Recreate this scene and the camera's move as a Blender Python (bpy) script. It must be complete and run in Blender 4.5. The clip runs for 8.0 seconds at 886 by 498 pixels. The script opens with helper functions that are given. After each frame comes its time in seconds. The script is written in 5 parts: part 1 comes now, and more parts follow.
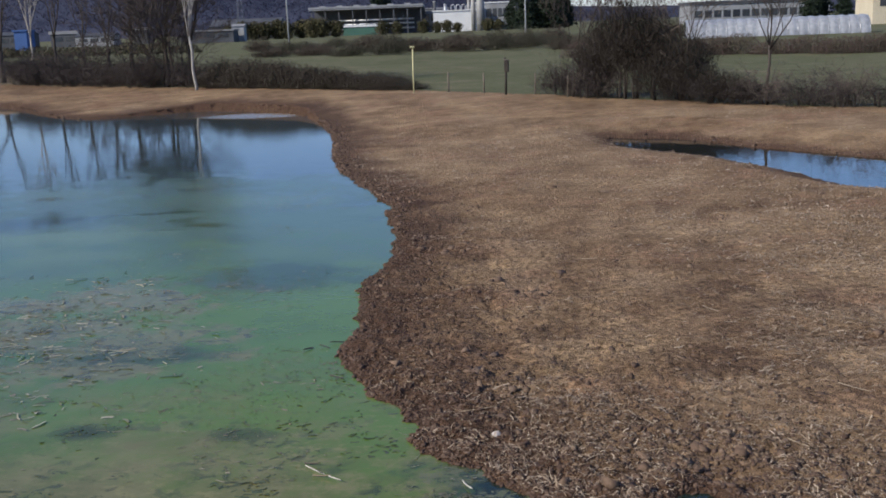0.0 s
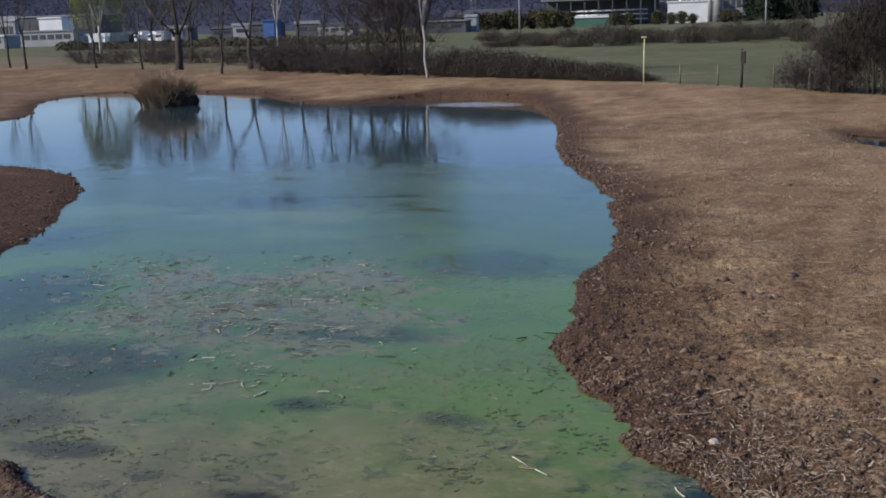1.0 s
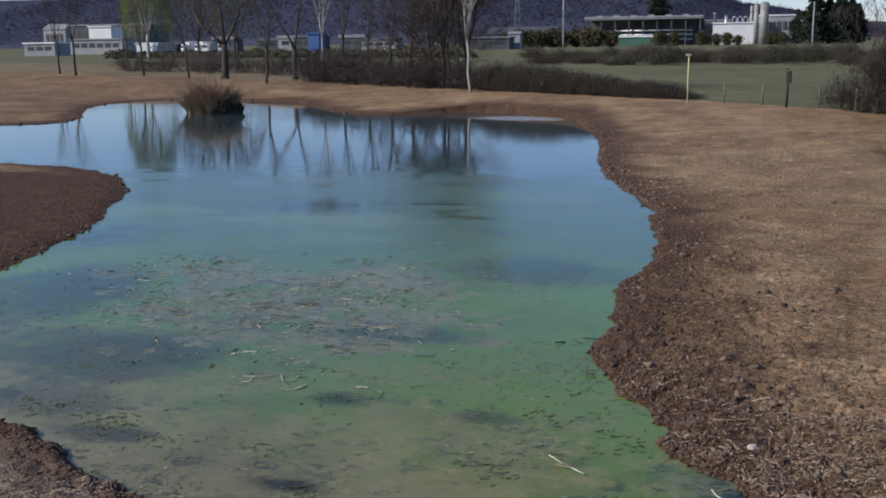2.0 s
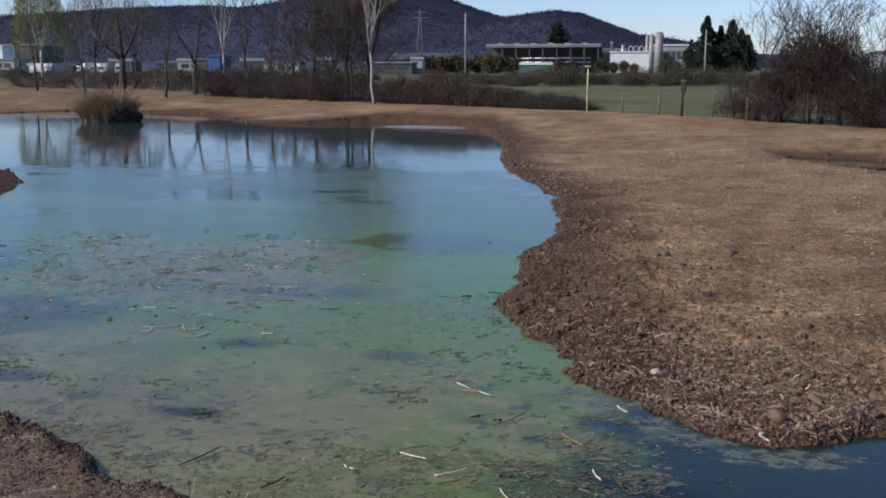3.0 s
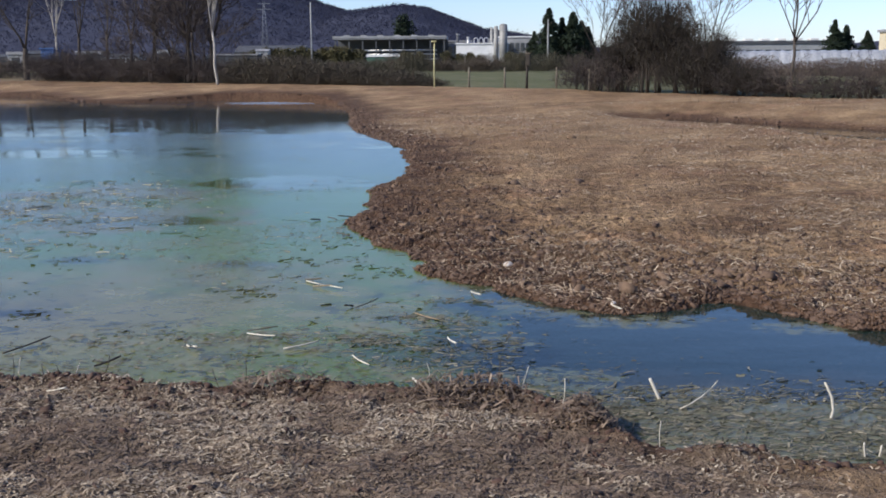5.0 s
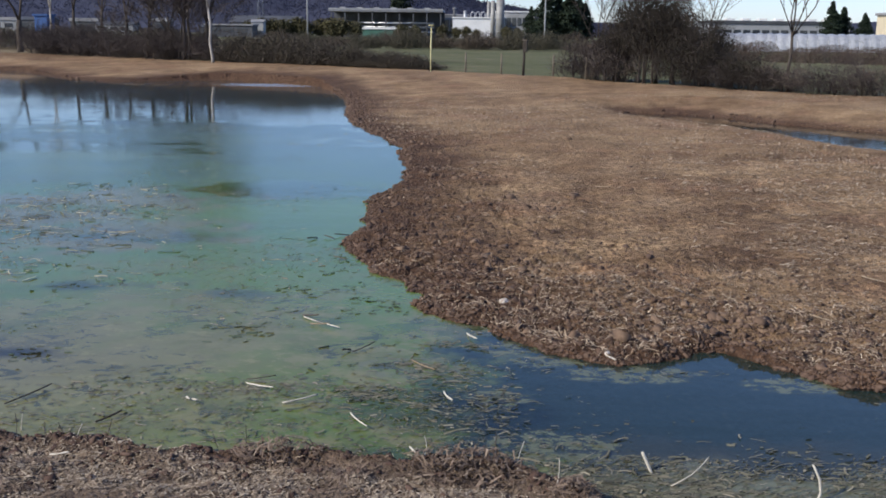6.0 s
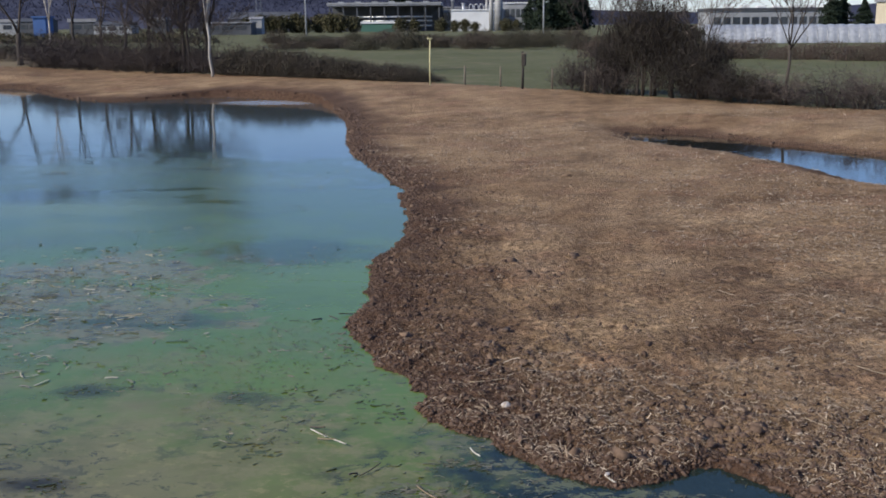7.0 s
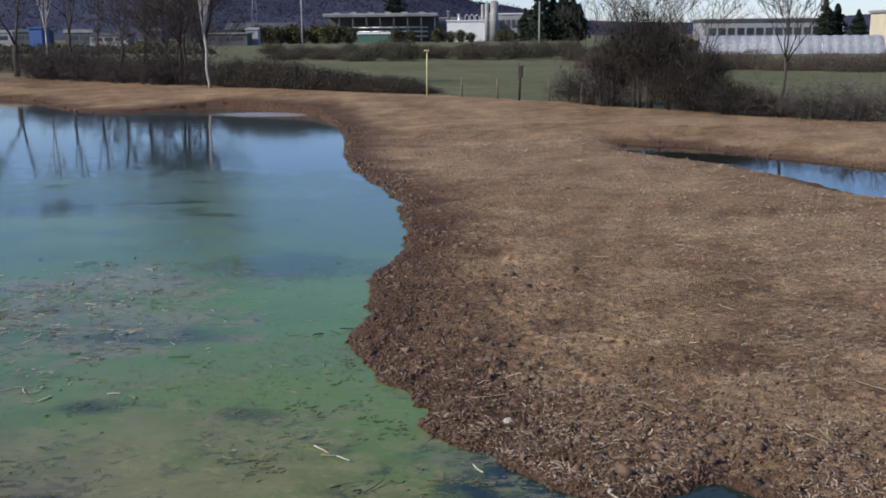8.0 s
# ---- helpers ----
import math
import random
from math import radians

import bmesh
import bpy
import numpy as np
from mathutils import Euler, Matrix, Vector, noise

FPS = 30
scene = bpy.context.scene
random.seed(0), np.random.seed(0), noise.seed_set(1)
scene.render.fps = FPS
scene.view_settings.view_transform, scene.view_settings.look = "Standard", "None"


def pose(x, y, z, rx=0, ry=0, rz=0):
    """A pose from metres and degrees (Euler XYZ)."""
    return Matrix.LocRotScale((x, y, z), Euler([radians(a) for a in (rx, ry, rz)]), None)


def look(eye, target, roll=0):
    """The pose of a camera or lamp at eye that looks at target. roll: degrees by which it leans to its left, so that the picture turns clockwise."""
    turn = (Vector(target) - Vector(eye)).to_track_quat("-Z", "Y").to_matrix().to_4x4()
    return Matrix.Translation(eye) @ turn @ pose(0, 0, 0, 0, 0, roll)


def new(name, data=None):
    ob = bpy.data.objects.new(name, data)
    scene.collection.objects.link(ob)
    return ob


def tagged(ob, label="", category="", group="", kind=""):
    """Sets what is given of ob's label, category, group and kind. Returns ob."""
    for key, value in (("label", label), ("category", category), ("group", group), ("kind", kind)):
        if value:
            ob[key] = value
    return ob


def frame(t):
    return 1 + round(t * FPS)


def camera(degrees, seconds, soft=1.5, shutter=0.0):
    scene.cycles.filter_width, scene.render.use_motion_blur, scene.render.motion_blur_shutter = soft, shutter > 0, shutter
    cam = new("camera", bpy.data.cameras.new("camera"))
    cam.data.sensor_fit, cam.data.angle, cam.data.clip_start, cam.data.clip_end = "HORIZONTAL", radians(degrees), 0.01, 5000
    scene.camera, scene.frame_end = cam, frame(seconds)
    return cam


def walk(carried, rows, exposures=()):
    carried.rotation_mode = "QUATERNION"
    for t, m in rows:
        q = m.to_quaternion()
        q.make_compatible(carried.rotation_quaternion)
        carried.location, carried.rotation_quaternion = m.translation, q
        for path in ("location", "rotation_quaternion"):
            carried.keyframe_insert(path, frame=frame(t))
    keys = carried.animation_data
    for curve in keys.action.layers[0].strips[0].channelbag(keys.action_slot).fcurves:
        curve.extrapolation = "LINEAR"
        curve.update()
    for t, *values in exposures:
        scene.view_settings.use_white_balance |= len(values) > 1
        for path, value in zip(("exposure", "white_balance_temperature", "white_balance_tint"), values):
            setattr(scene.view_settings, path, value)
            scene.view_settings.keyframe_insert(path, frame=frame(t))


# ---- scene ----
cam = camera(46.3, 8.0, soft=1.8)
PATH = [
    (0, (0.236, 0.565, 4.081), (0.162, 2.518, 3.656), -2.2),
    (0.5, (0.212, 0.715, 4.036), (-0.131, 2.639, 3.608), -2.1),
    (1, (0.221, 0.808, 4.005), (-0.271, 2.699, 3.579), -2.0),
    (1.2, (0.214, 0.860, 3.976), (-0.338, 2.736, 3.556), -1.9),
    (2.3, (0.191, 0.605, 3.654), (-0.354, 2.492, 3.273), -0.2),
    (2.5, (0.184, 0.574, 3.451), (-0.325, 2.473, 3.081), 0.2),
    (3, (0.200, 0.536, 2.923), (-0.184, 2.468, 2.578), -0.1),
    (3.5, (0.218, 0.610, 2.362), (0.012, 2.570, 2.025), -0.2),
    (3.7, (0.246, 0.650, 2.169), (0.115, 2.619, 1.840), -0.8),
    (4, (0.214, 0.619, 1.937), (0.105, 2.587, 1.598), -0.9),
    (4.5, (0.220, 0.646, 1.935), (0.113, 2.612, 1.582), -0.6),
    (4.7, (0.219, 0.632, 1.943), (0.115, 2.598, 1.589), -0.6),
    (5.8, (0.194, 0.671, 2.326), (0.100, 2.630, 1.934), 0.6),
    (6, (0.173, 0.662, 2.561), (0.085, 2.618, 2.154), 0.7),
    (6.5, (0.178, 0.662, 3.145), (0.087, 2.617, 2.731), -0.0),
    (7, (0.189, 0.688, 3.710), (0.095, 2.640, 3.285), -0.5),
    (7.5, (0.144, 0.659, 3.796), (0.057, 2.615, 3.388), -0.6),
    (8, (0.128, 0.650, 3.782), (0.042, 2.606, 3.376), -0.5),
]
walk(cam, [(t, look(e, g, r)) for t, e, g, r in PATH],
     [(t, stops, 6680, 8) for t, stops in ((0, -0.05), (0.5, -0.13), (1, -0.13), (2.5, -0.13), (3.5, -0.02), (4, 0.05), (4.5, 0.18), (6, 0.12), (7, -0.01), (8, -0.03))])

# ---- light ----
SUN_EL, SUN_AZ = radians(34), radians(240)   # azimuth clockwise from +y
world = bpy.data.worlds.new("sky")
scene.world = world
world.use_nodes = True
wn = world.node_tree
sky = wn.nodes.new("ShaderNodeTexSky")
sky.sky_type = "NISHITA"
sky.sun_disc = False
sky.sun_elevation, sky.sun_rotation = SUN_EL, SUN_AZ
sky.air_density, sky.dust_density, sky.ozone_density = 1.0, 0.9, 6.0
sky.altitude = 1000
bg = wn.nodes["Background"]
bg.inputs["Strength"].default_value = 0.15
tint = wn.nodes.new("ShaderNodeMix")   # a slightly lilac winter sky
tint.data_type, tint.blend_type = "RGBA", "MULTIPLY"
tint.inputs[0].default_value = 1.0
tint.inputs[7].default_value = (1.02, 0.96, 1.085, 1)
wn.links.new(sky.outputs[0], tint.inputs[6])
wn.links.new(tint.outputs[2], bg.inputs["Color"])
sun_data = bpy.data.lights.new("sun", "SUN")
sun_data.energy, sun_data.angle, sun_data.color = 5.1, radians(0.55), (1.0, 0.935, 0.85)
sun = new("sun", sun_data)
sun_from = Vector((math.sin(SUN_AZ) * math.cos(SUN_EL), math.cos(SUN_AZ) * math.cos(SUN_EL), math.sin(SUN_EL)))
sun.matrix_basis = look(sun_from * 50, (0, 0, 0))


# ---- materials ----
class Nodes:
    """A short hand for building a node material."""

    def __init__(self, name):
        self.m = bpy.data.materials.new(name)
        self.m.use_nodes = True
        self.t = self.m.node_tree
        self.t.nodes.clear()
        self.out = self.t.nodes.new("ShaderNodeOutputMaterial")

    def n(self, kind, ins=None, **props):
        node = self.t.nodes.new("ShaderNode" + kind)
        for k, v in props.items():
            setattr(node, k, v)
        for k, v in (ins or {}).items():
            sock = node.inputs[k]
            if isinstance(v, bpy.types.NodeSocket):
                self.t.links.new(v, sock)
            else:
                sock.default_value = v
        return node

    def coords(self):
        return self.n("TexCoord").outputs["Object"]

    def noise(self, vec, scale, detail=4.0, rough=0.55, dist=0.0):
        return self.n("TexNoise", {"Vector": vec, "Scale": scale, "Detail": detail, "Roughness": rough, "Distortion": dist}).outputs["Fac"]

    def ramp(self, fac, *stops):
        node = self.n("ValToRGB", {"Fac": fac})
        cr = node.color_ramp
        while len(cr.elements) < len(stops):
            cr.elements.new(0.5)
        for el, (p, c) in zip(cr.elements, stops):
            el.position = p
            el.color = (*c, 1) if len(c) == 3 else c
        return node.outputs["Color"]

    def math(self, op, a, b=0.0, clamp=False):
        return self.n("Math", {0: a, 1: b}, operation=op, use_clamp=clamp).outputs[0]

    def math_vec(self, vec, warp_by):
        """The coordinates, shaken by a fine noise."""
        shake = self.n("TexNoise", {"Vector": vec, "Scale": 9.0, "Detail": 3.0}).outputs["Color"]
        off = self.n("VectorMath", {0: shake, 3: warp_by}, operation="SCALE").outputs[0]
        return self.n("VectorMath", {0: vec, 1: off}, operation="ADD").outputs[0]

    def between(self, v, lo, hi):
        return self.n("MapRange", {"Value": v, "From Min": lo, "From Max": hi}, interpolation_type="SMOOTHSTEP").outputs[0]

    def mix(self, fac, a, b, blend="MIX"):
        node = self.n("Mix", None, data_type="RGBA", blend_type=blend)
        for key, v in ((0, fac), (6, a), (7, b)):
            if isinstance(v, bpy.types.NodeSocket):
                self.t.links.new(v, node.inputs[key])
            else:
                node.inputs[key].default_value = (*v, 1) if isinstance(v, tuple) else v
        return node.outputs[2]

    def finish(self, color, rough=0.8, bump=None, strength=0.3, dist=0.02, metal=0.0, spec=0.3):
        ins = {"Base Color": color if isinstance(color, bpy.types.NodeSocket) else (*color, 1),
               "Roughness": rough, "Metallic": metal, "Specular IOR Level": spec}
        if bump is not None:
            ins["Normal"] = self.n("Bump", {"Height": bump, "Strength": strength, "Distance": dist}).outputs[0]
        b = self.n("BsdfPrincipled", ins)
        self.t.links.new(b.outputs[0], self.out.inputs[0])
        return self.m


def surface(name, a, b, scale=2.0, fine=30.0, rough=0.8, strength=0.3, dist=0.01, metal=0.0, vary=0.25, spec=0.3):
    """Two tones in patches, finer grain over them, and a change from piece to piece."""
    k = Nodes(name)
    v = k.coords()
    c = k.ramp(k.noise(v, scale), (0.3, a), (0.7, b))
    g = k.noise(v, fine, 3.0)
    c = k.mix(0.6, c, k.ramp(g, (0.25, (0.55, 0.55, 0.55)), (0.75, (1.3, 1.3, 1.3))), "MULTIPLY")
    rnd = k.n("ObjectInfo").outputs["Random"]
    c = k.mix(vary, c, k.ramp(rnd, (0.0, (0.6, 0.6, 0.62)), (1.0, (1.35, 1.33, 1.3))), "MULTIPLY")
    return k.finish(c, rough, g, strength, dist, metal, spec)


def islands(name, tones, rough=0.85):
    """Many small pieces in one mesh: each takes its own tone."""
    k = Nodes(name)
    r = k.n("NewGeometry").outputs["Random Per Island"]
    step = 1.0 / max(1, len(tones) - 1)
    c = k.ramp(r, *[(i * step, t) for i, t in enumerate(tones)])
    g = k.noise(k.coords(), 40.0, 2.0)
    c = k.mix(0.5, c, k.ramp(g, (0.3, (0.6, 0.6, 0.6)), (0.7, (1.25, 1.25, 1.25))), "MULTIPLY")
    return k.finish(c, rough)


def soil_material():
    k = Nodes("brown_soil")
    v = k.coords()
    big = k.noise(v, 0.22, 5.0, 0.6)
    mid = k.noise(v, 1.6, 6.0, 0.65)
    fine = k.noise(v, 14.0, 6.0, 0.7)
    c = k.ramp(mid, (0.25, (0.115, 0.073, 0.047)), (0.5, (0.205, 0.138, 0.086)), (0.75, (0.30, 0.214, 0.134)))
    c = k.mix(k.between(big, 0.42, 0.62), c, k.ramp(fine, (0.3, (0.20, 0.136, 0.084)), (0.7, (0.37, 0.272, 0.172))))
    c = k.mix(k.math("MULTIPLY", k.between(k.noise(v, 0.5, 4.0, 0.6), 0.50, 0.66), 0.55), c, k.ramp(fine, (0.3, (0.17, 0.098, 0.066)), (0.7, (0.30, 0.185, 0.125))))
    c = k.mix(k.math("MULTIPLY", k.between(k.noise(k.n("Mapping", {"Vector": v, "Location": (7.0, 3.0, 0.0)}).outputs[0], 0.33, 5.0, 0.65), 0.50, 0.68), 0.6), c, k.ramp(fine, (0.3, (0.215, 0.155, 0.104)), (0.7, (0.355, 0.265, 0.180))))
    c = k.mix(0.8, c, k.ramp(k.noise(v, 0.9, 5.0, 0.62), (0.30, (0.58, 0.55, 0.53)), (0.70, (1.30, 1.30, 1.29))), "MULTIPLY")
    wet = k.n("Attribute", attribute_name="wet").outputs["Fac"]
    c = k.mix(k.math("MULTIPLY", wet, 0.95), c, k.ramp(fine, (0.3, (0.027, 0.015, 0.011)), (0.7, (0.104, 0.062, 0.043))))
    litter = k.n("Attribute", attribute_name="litter").outputs["Fac"]
    c = k.mix(k.math("MULTIPLY", litter, 0.85), c, k.ramp(k.noise(v, 30.0, 5.0, 0.7), (0.3, (0.10, 0.080, 0.064)), (0.55, (0.20, 0.162, 0.132)), (0.75, (0.30, 0.25, 0.205))))
    # chopped stalks worked into the surface
    st = k.n("Mapping", {"Vector": v, "Scale": (1.8, 1.0, 1.0)}).outputs[0]
    chips = k.n("TexVoronoi", {"Vector": st, "Scale": 16.0, "Randomness": 1.0}).outputs["Distance"]
    chipmask = k.math("MULTIPLY", k.between(chips, 0.17, 0.05), k.between(k.noise(v, 3.0), 0.45, 0.65))
    c = k.mix(k.math("MULTIPLY", chipmask, k.math("SUBTRACT", 1.0, wet)), c, (0.36, 0.27, 0.18))
    flake = k.n("TexVoronoi", {"Vector": k.n("Mapping", {"Vector": k.math_vec(v, warp_by=0.12), "Scale": (0.75, 1.0, 1.0)}).outputs[0], "Scale": 13.0, "Randomness": 1.0})
    crumb = k.n("SeparateColor", {"Color": flake.outputs["Color"]}).outputs[0]
    c = k.mix(k.math("MULTIPLY", k.math("SUBTRACT", 1.0, k.math("MULTIPLY", wet, 0.35)), k.math("SUBTRACT", 0.9, k.math("MULTIPLY", k.between(k.n("SeparateXYZ", {"Vector": v}).outputs[1], 11.0, 28.0), 0.75))), c, k.ramp(crumb, (0.0, (0.50, 0.48, 0.46)), (0.35, (0.92, 0.92, 0.92)), (0.8, (1.08, 1.08, 1.08)), (1.0, (1.5, 1.5, 1.46))), "MULTIPLY")
    c = k.mix(0.7, c, k.ramp(fine, (0.3, (0.5, 0.5, 0.5)), (0.7, (1.3, 1.3, 1.3))), "MULTIPLY")
    c = k.mix(1.0, c, (1.225, 1.17, 1.09), "MULTIPLY")
    h = k.math("ADD", fine, k.math("MULTIPLY", k.noise(v, 45.0, 4.0), 0.5))
    h = k.math("ADD", h, k.math("MULTIPLY", crumb, 0.25))
    return k.finish(c, 0.92, h, 1.0, 0.07, spec=0.15)


def grass_material(name, a, b, d):
    k = Nodes(name)
    v = k.coords()
    c = k.ramp(k.noise(v, 0.08, 5.0), (0.35, a), (0.65, b))
    c = k.mix(k.between(k.noise(v, 0.5, 5.0), 0.5, 0.72), c, d)
    f = k.noise(v, 8.0, 5.0, 0.7)
    c = k.mix(0.7, c, k.ramp(f, (0.3, (0.55, 0.55, 0.55)), (0.7, (1.3, 1.3, 1.3))), "MULTIPLY")
    return k.finish(c, 0.9, f, 0.8, 0.05, spec=0.1)


def water_material():
    """Pond water: sky-reflecting skin over cloudy green water, clear in the channel and towards the far shore."""
    k = Nodes("pond_water")
    v = k.coords()
    sep = k.n("SeparateXYZ", {"Vector": v})
    x, y = sep.outputs[0], sep.outputs[1]
    warp = k.math("SUBTRACT", k.noise(v, 0.35, 5.0, 0.6), 0.5)
    warp2 = k.math("SUBTRACT", k.noise(v, 1.4, 6.0, 0.65), 0.5)

    def patch(px, py, rx, ry, rag=0.5):
        """A ragged oval, 1 inside and 0 outside."""
        u = k.math("DIVIDE", k.math("SUBTRACT", x, px), rx)
        w = k.math("DIVIDE", k.math("SUBTRACT", y, py), ry)
        r = k.math("SQRT", k.math("ADD", k.math("MULTIPLY", u, u), k.math("MULTIPLY", w, w)))
        r = k.math("ADD", r, k.math("MULTIPLY", k.math("ADD", warp, warp3), rag * 2.6))
        return k.between(r, 1.35, 0.55)

    warp3 = k.math("SUBTRACT", k.noise(v, 0.75, 9.0, 0.72), 0.5)

    # cloudiness ends towards the far shore
    yy = k.math("ADD", y, k.math("MULTIPLY", k.math("ADD", warp, warp2), 9.0))
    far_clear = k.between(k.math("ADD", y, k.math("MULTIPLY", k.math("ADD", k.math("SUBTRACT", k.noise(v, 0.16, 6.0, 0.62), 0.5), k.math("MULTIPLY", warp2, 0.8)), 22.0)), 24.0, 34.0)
    # clear channel between the banks
    cx = k.math("ADD", x, k.math("MULTIPLY", warp2, 3.0))
    cy = k.math("ADD", y, k.math("MULTIPLY", warp2, 1.6))
    clear = k.math("MULTIPLY", k.between(cx, -0.5, 0.4), k.between(cy, 6.35, 6.75))
    cloudy = k.math("MULTIPLY", k.math("SUBTRACT", 1.0, k.math("MULTIPLY", far_clear, 0.62)), k.math("SUBTRACT", 1.0, k.math("MULTIPLY", clear, 0.72)))
    # darker holes in the weed
    holes = k.between(k.math("ADD", k.noise(v, 0.27, 6.0, 0.60), k.math("MULTIPLY", warp2, 0.22)), 0.50, 0.68)
    cloudy = k.math("MULTIPLY", cloudy, k.math("SUBTRACT", 1.0, k.math("MULTIPLY", holes, 0.24)))
    for px, py, rx, ry, part_clear in ((-3.3, 17.5, 1.7, 1.0, 0.8), (-4.4, 13.4, 1.0, 0.5, 0.9), (-7.6, 11.6, 1.8, 1.0, 0.9), (-10.2, 14.4, 1.5, 1.5, 1.0), (-4.07, 10.7, 0.4, 0.26, 1.0), (-12.6, 18.6, 1.4, 1.0, 0.8),
                                       (-10.4, 23.6, 1.6, 0.9, 0.35), (-3.6, 8.5, 0.45, 0.2, 1.3), (-5.9, 9.2, 0.6, 0.25, 1.0), (-7.2, 9.9, 0.8, 0.5, 0.7), (-2.3, 10.6, 0.4, 0.2, 0.7), (0.0, 7.5, 0.8, 0.4, 0.8)):
        cloudy = k.math("MULTIPLY", cloudy, k.math("SUBTRACT", 1.0, k.math("MULTIPLY", patch(px, py, rx, ry, 0.9), part_clear * 0.62)))
    tone = k.ramp(k.noise(v, 0.20, 4.0), (0.35, (0.096, 0.174, 0.026)), (0.55, (0.084, 0.162, 0.040)), (0.70, (0.090, 0.144, 0.055)))
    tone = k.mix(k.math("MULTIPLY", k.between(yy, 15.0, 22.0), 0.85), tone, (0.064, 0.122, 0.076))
    # pale blue body far out, painted in to strengthen the weak sky reflection
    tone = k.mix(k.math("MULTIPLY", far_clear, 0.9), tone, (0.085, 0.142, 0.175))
    tone = k.mix(k.math("MULTIPLY", clear, 0.9), tone, (0.046, 0.085, 0.088))
    near = k.math("MULTIPLY", k.between(k.math("ADD", y, k.math("MULTIPLY", warp, 8.0)), 13.5, 8.5), k.math("SUBTRACT", 1.0, clear))
    tone = k.mix(k.math("MULTIPLY", near, 0.6), tone, (0.100, 0.128, 0.022))
    silt = k.math("MULTIPLY", k.between(k.math("ADD", y, k.math("ADD", k.math("MULTIPLY", x, 0.22), k.math("MULTIPLY", k.math("ADD", warp, warp2), 5.0))), 11.2, 7.6), k.between(k.math("ADD", x, k.math("MULTIPLY", warp, 3.0)), -0.6, -3.2))
    tone = k.mix(k.math("MULTIPLY", silt, 0.8), tone, (0.185, 0.170, 0.084))
    fleck = k.n("Mapping", {"Vector": v, "Scale": (1.0, 1.35, 1.0)}).outputs[0]
    weed = k.between(k.noise(fleck, 1.7, 10.0, 0.76), 0.47, 0.60)
    raft = k.math("MULTIPLY", k.between(patch(-6.2, 15.0, 3.0, 2.5, 1.3), 0.25, 0.75), k.between(k.noise(fleck, 0.8, 8.0, 0.7), 0.36, 0.54))
    tone = k.mix(k.math("MULTIPLY", raft, 0.8), tone, (0.152, 0.158, 0.085))
    cloudy = k.math("MAXIMUM", cloudy, k.math("MULTIPLY", raft, 0.9))
    for px, py, rx, ry, amount in ((-13.2, 22.2, 1.5, 0.8, 0.7), (-8.7, 21.6, 1.9, 1.2, 0.9), (-7.6, 19.6, 1.2, 0.7, 0.6), (-5.2, 25.5, 1.6, 0.8, 0.5), (-10.8, 27.5, 2.0, 0.9, 0.4)):
        bloom = k.math("MULTIPLY", patch(px, py, rx, ry, 1.1), amount)
        tone = k.mix(bloom, tone, (0.120, 0.190, 0.088))
        cloudy = k.math("MAXIMUM", cloudy, k.math("MULTIPLY", bloom, 0.85))
    drift = k.between(k.noise(k.n("Mapping", {"Vector": v, "Scale": (0.35, 1.0, 1.0)}).outputs[0], 0.42, 5.0, 0.6, 0.8), 0.55, 0.68)
    band = k.math("MULTIPLY", k.math("MULTIPLY", drift, k.between(y, 16.0, 20.0)), k.between(y, 34.0, 27.0))
    cloudy = k.math("MULTIPLY", cloudy, k.math("SUBTRACT", 1.0, k.math("MULTIPLY", band, 0.45)))
    brown = k.math("MULTIPLY", near, k.between(k.noise(fleck, 0.8, 10.0, 0.74), 0.42, 0.64))
    tone = k.mix(k.math("MULTIPLY", brown, 0.65), tone, (0.112, 0.108, 0.040))
    weedy = k.math("MAXIMUM", k.math("MULTIPLY", near, 0.9), raft)
    tone = k.mix(k.math("MULTIPLY", weed, weedy), tone, (0.170, 0.165, 0.072))
    mud = patch(-4.9, 8.3, 2.6, 0.9)
    tone = k.mix(k.math("MULTIPLY", mud, 0.6), tone, (0.145, 0.132, 0.072))
    shallow = k.math("MULTIPLY", k.between(cx, 0.2, 1.0), k.between(cy, 7.2, 6.5))
    tone = k.mix(k.math("MULTIPLY", shallow, 0.85), tone, (0.135, 0.138, 0.098))
    # ragged weed mats along the channel
    for px, py, rx, ry in ((0.62, 6.85, 0.45, 0.28), (0.28, 7.75, 0.26, 0.16), (1.15, 8.33, 0.62, 0.24), (0.65, 8.62, 0.35, 0.2), (2.6, 8.2, 0.4, 0.18), (-0.3, 8.4, 0.5, 0.3), (0.38, 8.98, 0.35, 0.22), (-0.1, 9.45, 0.35, 0.25)):
        mat = k.between(k.math("MULTIPLY", patch(px, py, rx, ry, 0.7), k.between(k.noise(fleck, 7.0, 9.0, 0.75), 0.40, 0.60)), 0.15, 0.6)
        tone = k.mix(k.math("MULTIPLY", mat, 0.9), tone, (0.125, 0.134, 0.072))
        cloudy = k.math("MAXIMUM", cloudy, k.math("MULTIPLY", mat, 0.85))
    flecks = k.math("MULTIPLY", k.between(k.noise(fleck, 5.5, 6.0, 0.7), 0.53, 0.60), k.between(k.noise(fleck, 0.9, 4.0), 0.40, 0.60))
    tone = k.mix(k.math("MULTIPLY", flecks, k.math("MULTIPLY", weedy, 0.75)), tone, (0.215, 0.200, 0.085))
    specks = k.math("MULTIPLY", k.between(k.noise(fleck, 2.9, 9.0, 0.72, 0.6), 0.525, 0.58), k.between(k.noise(v, 0.8, 4.0), 0.42, 0.58))
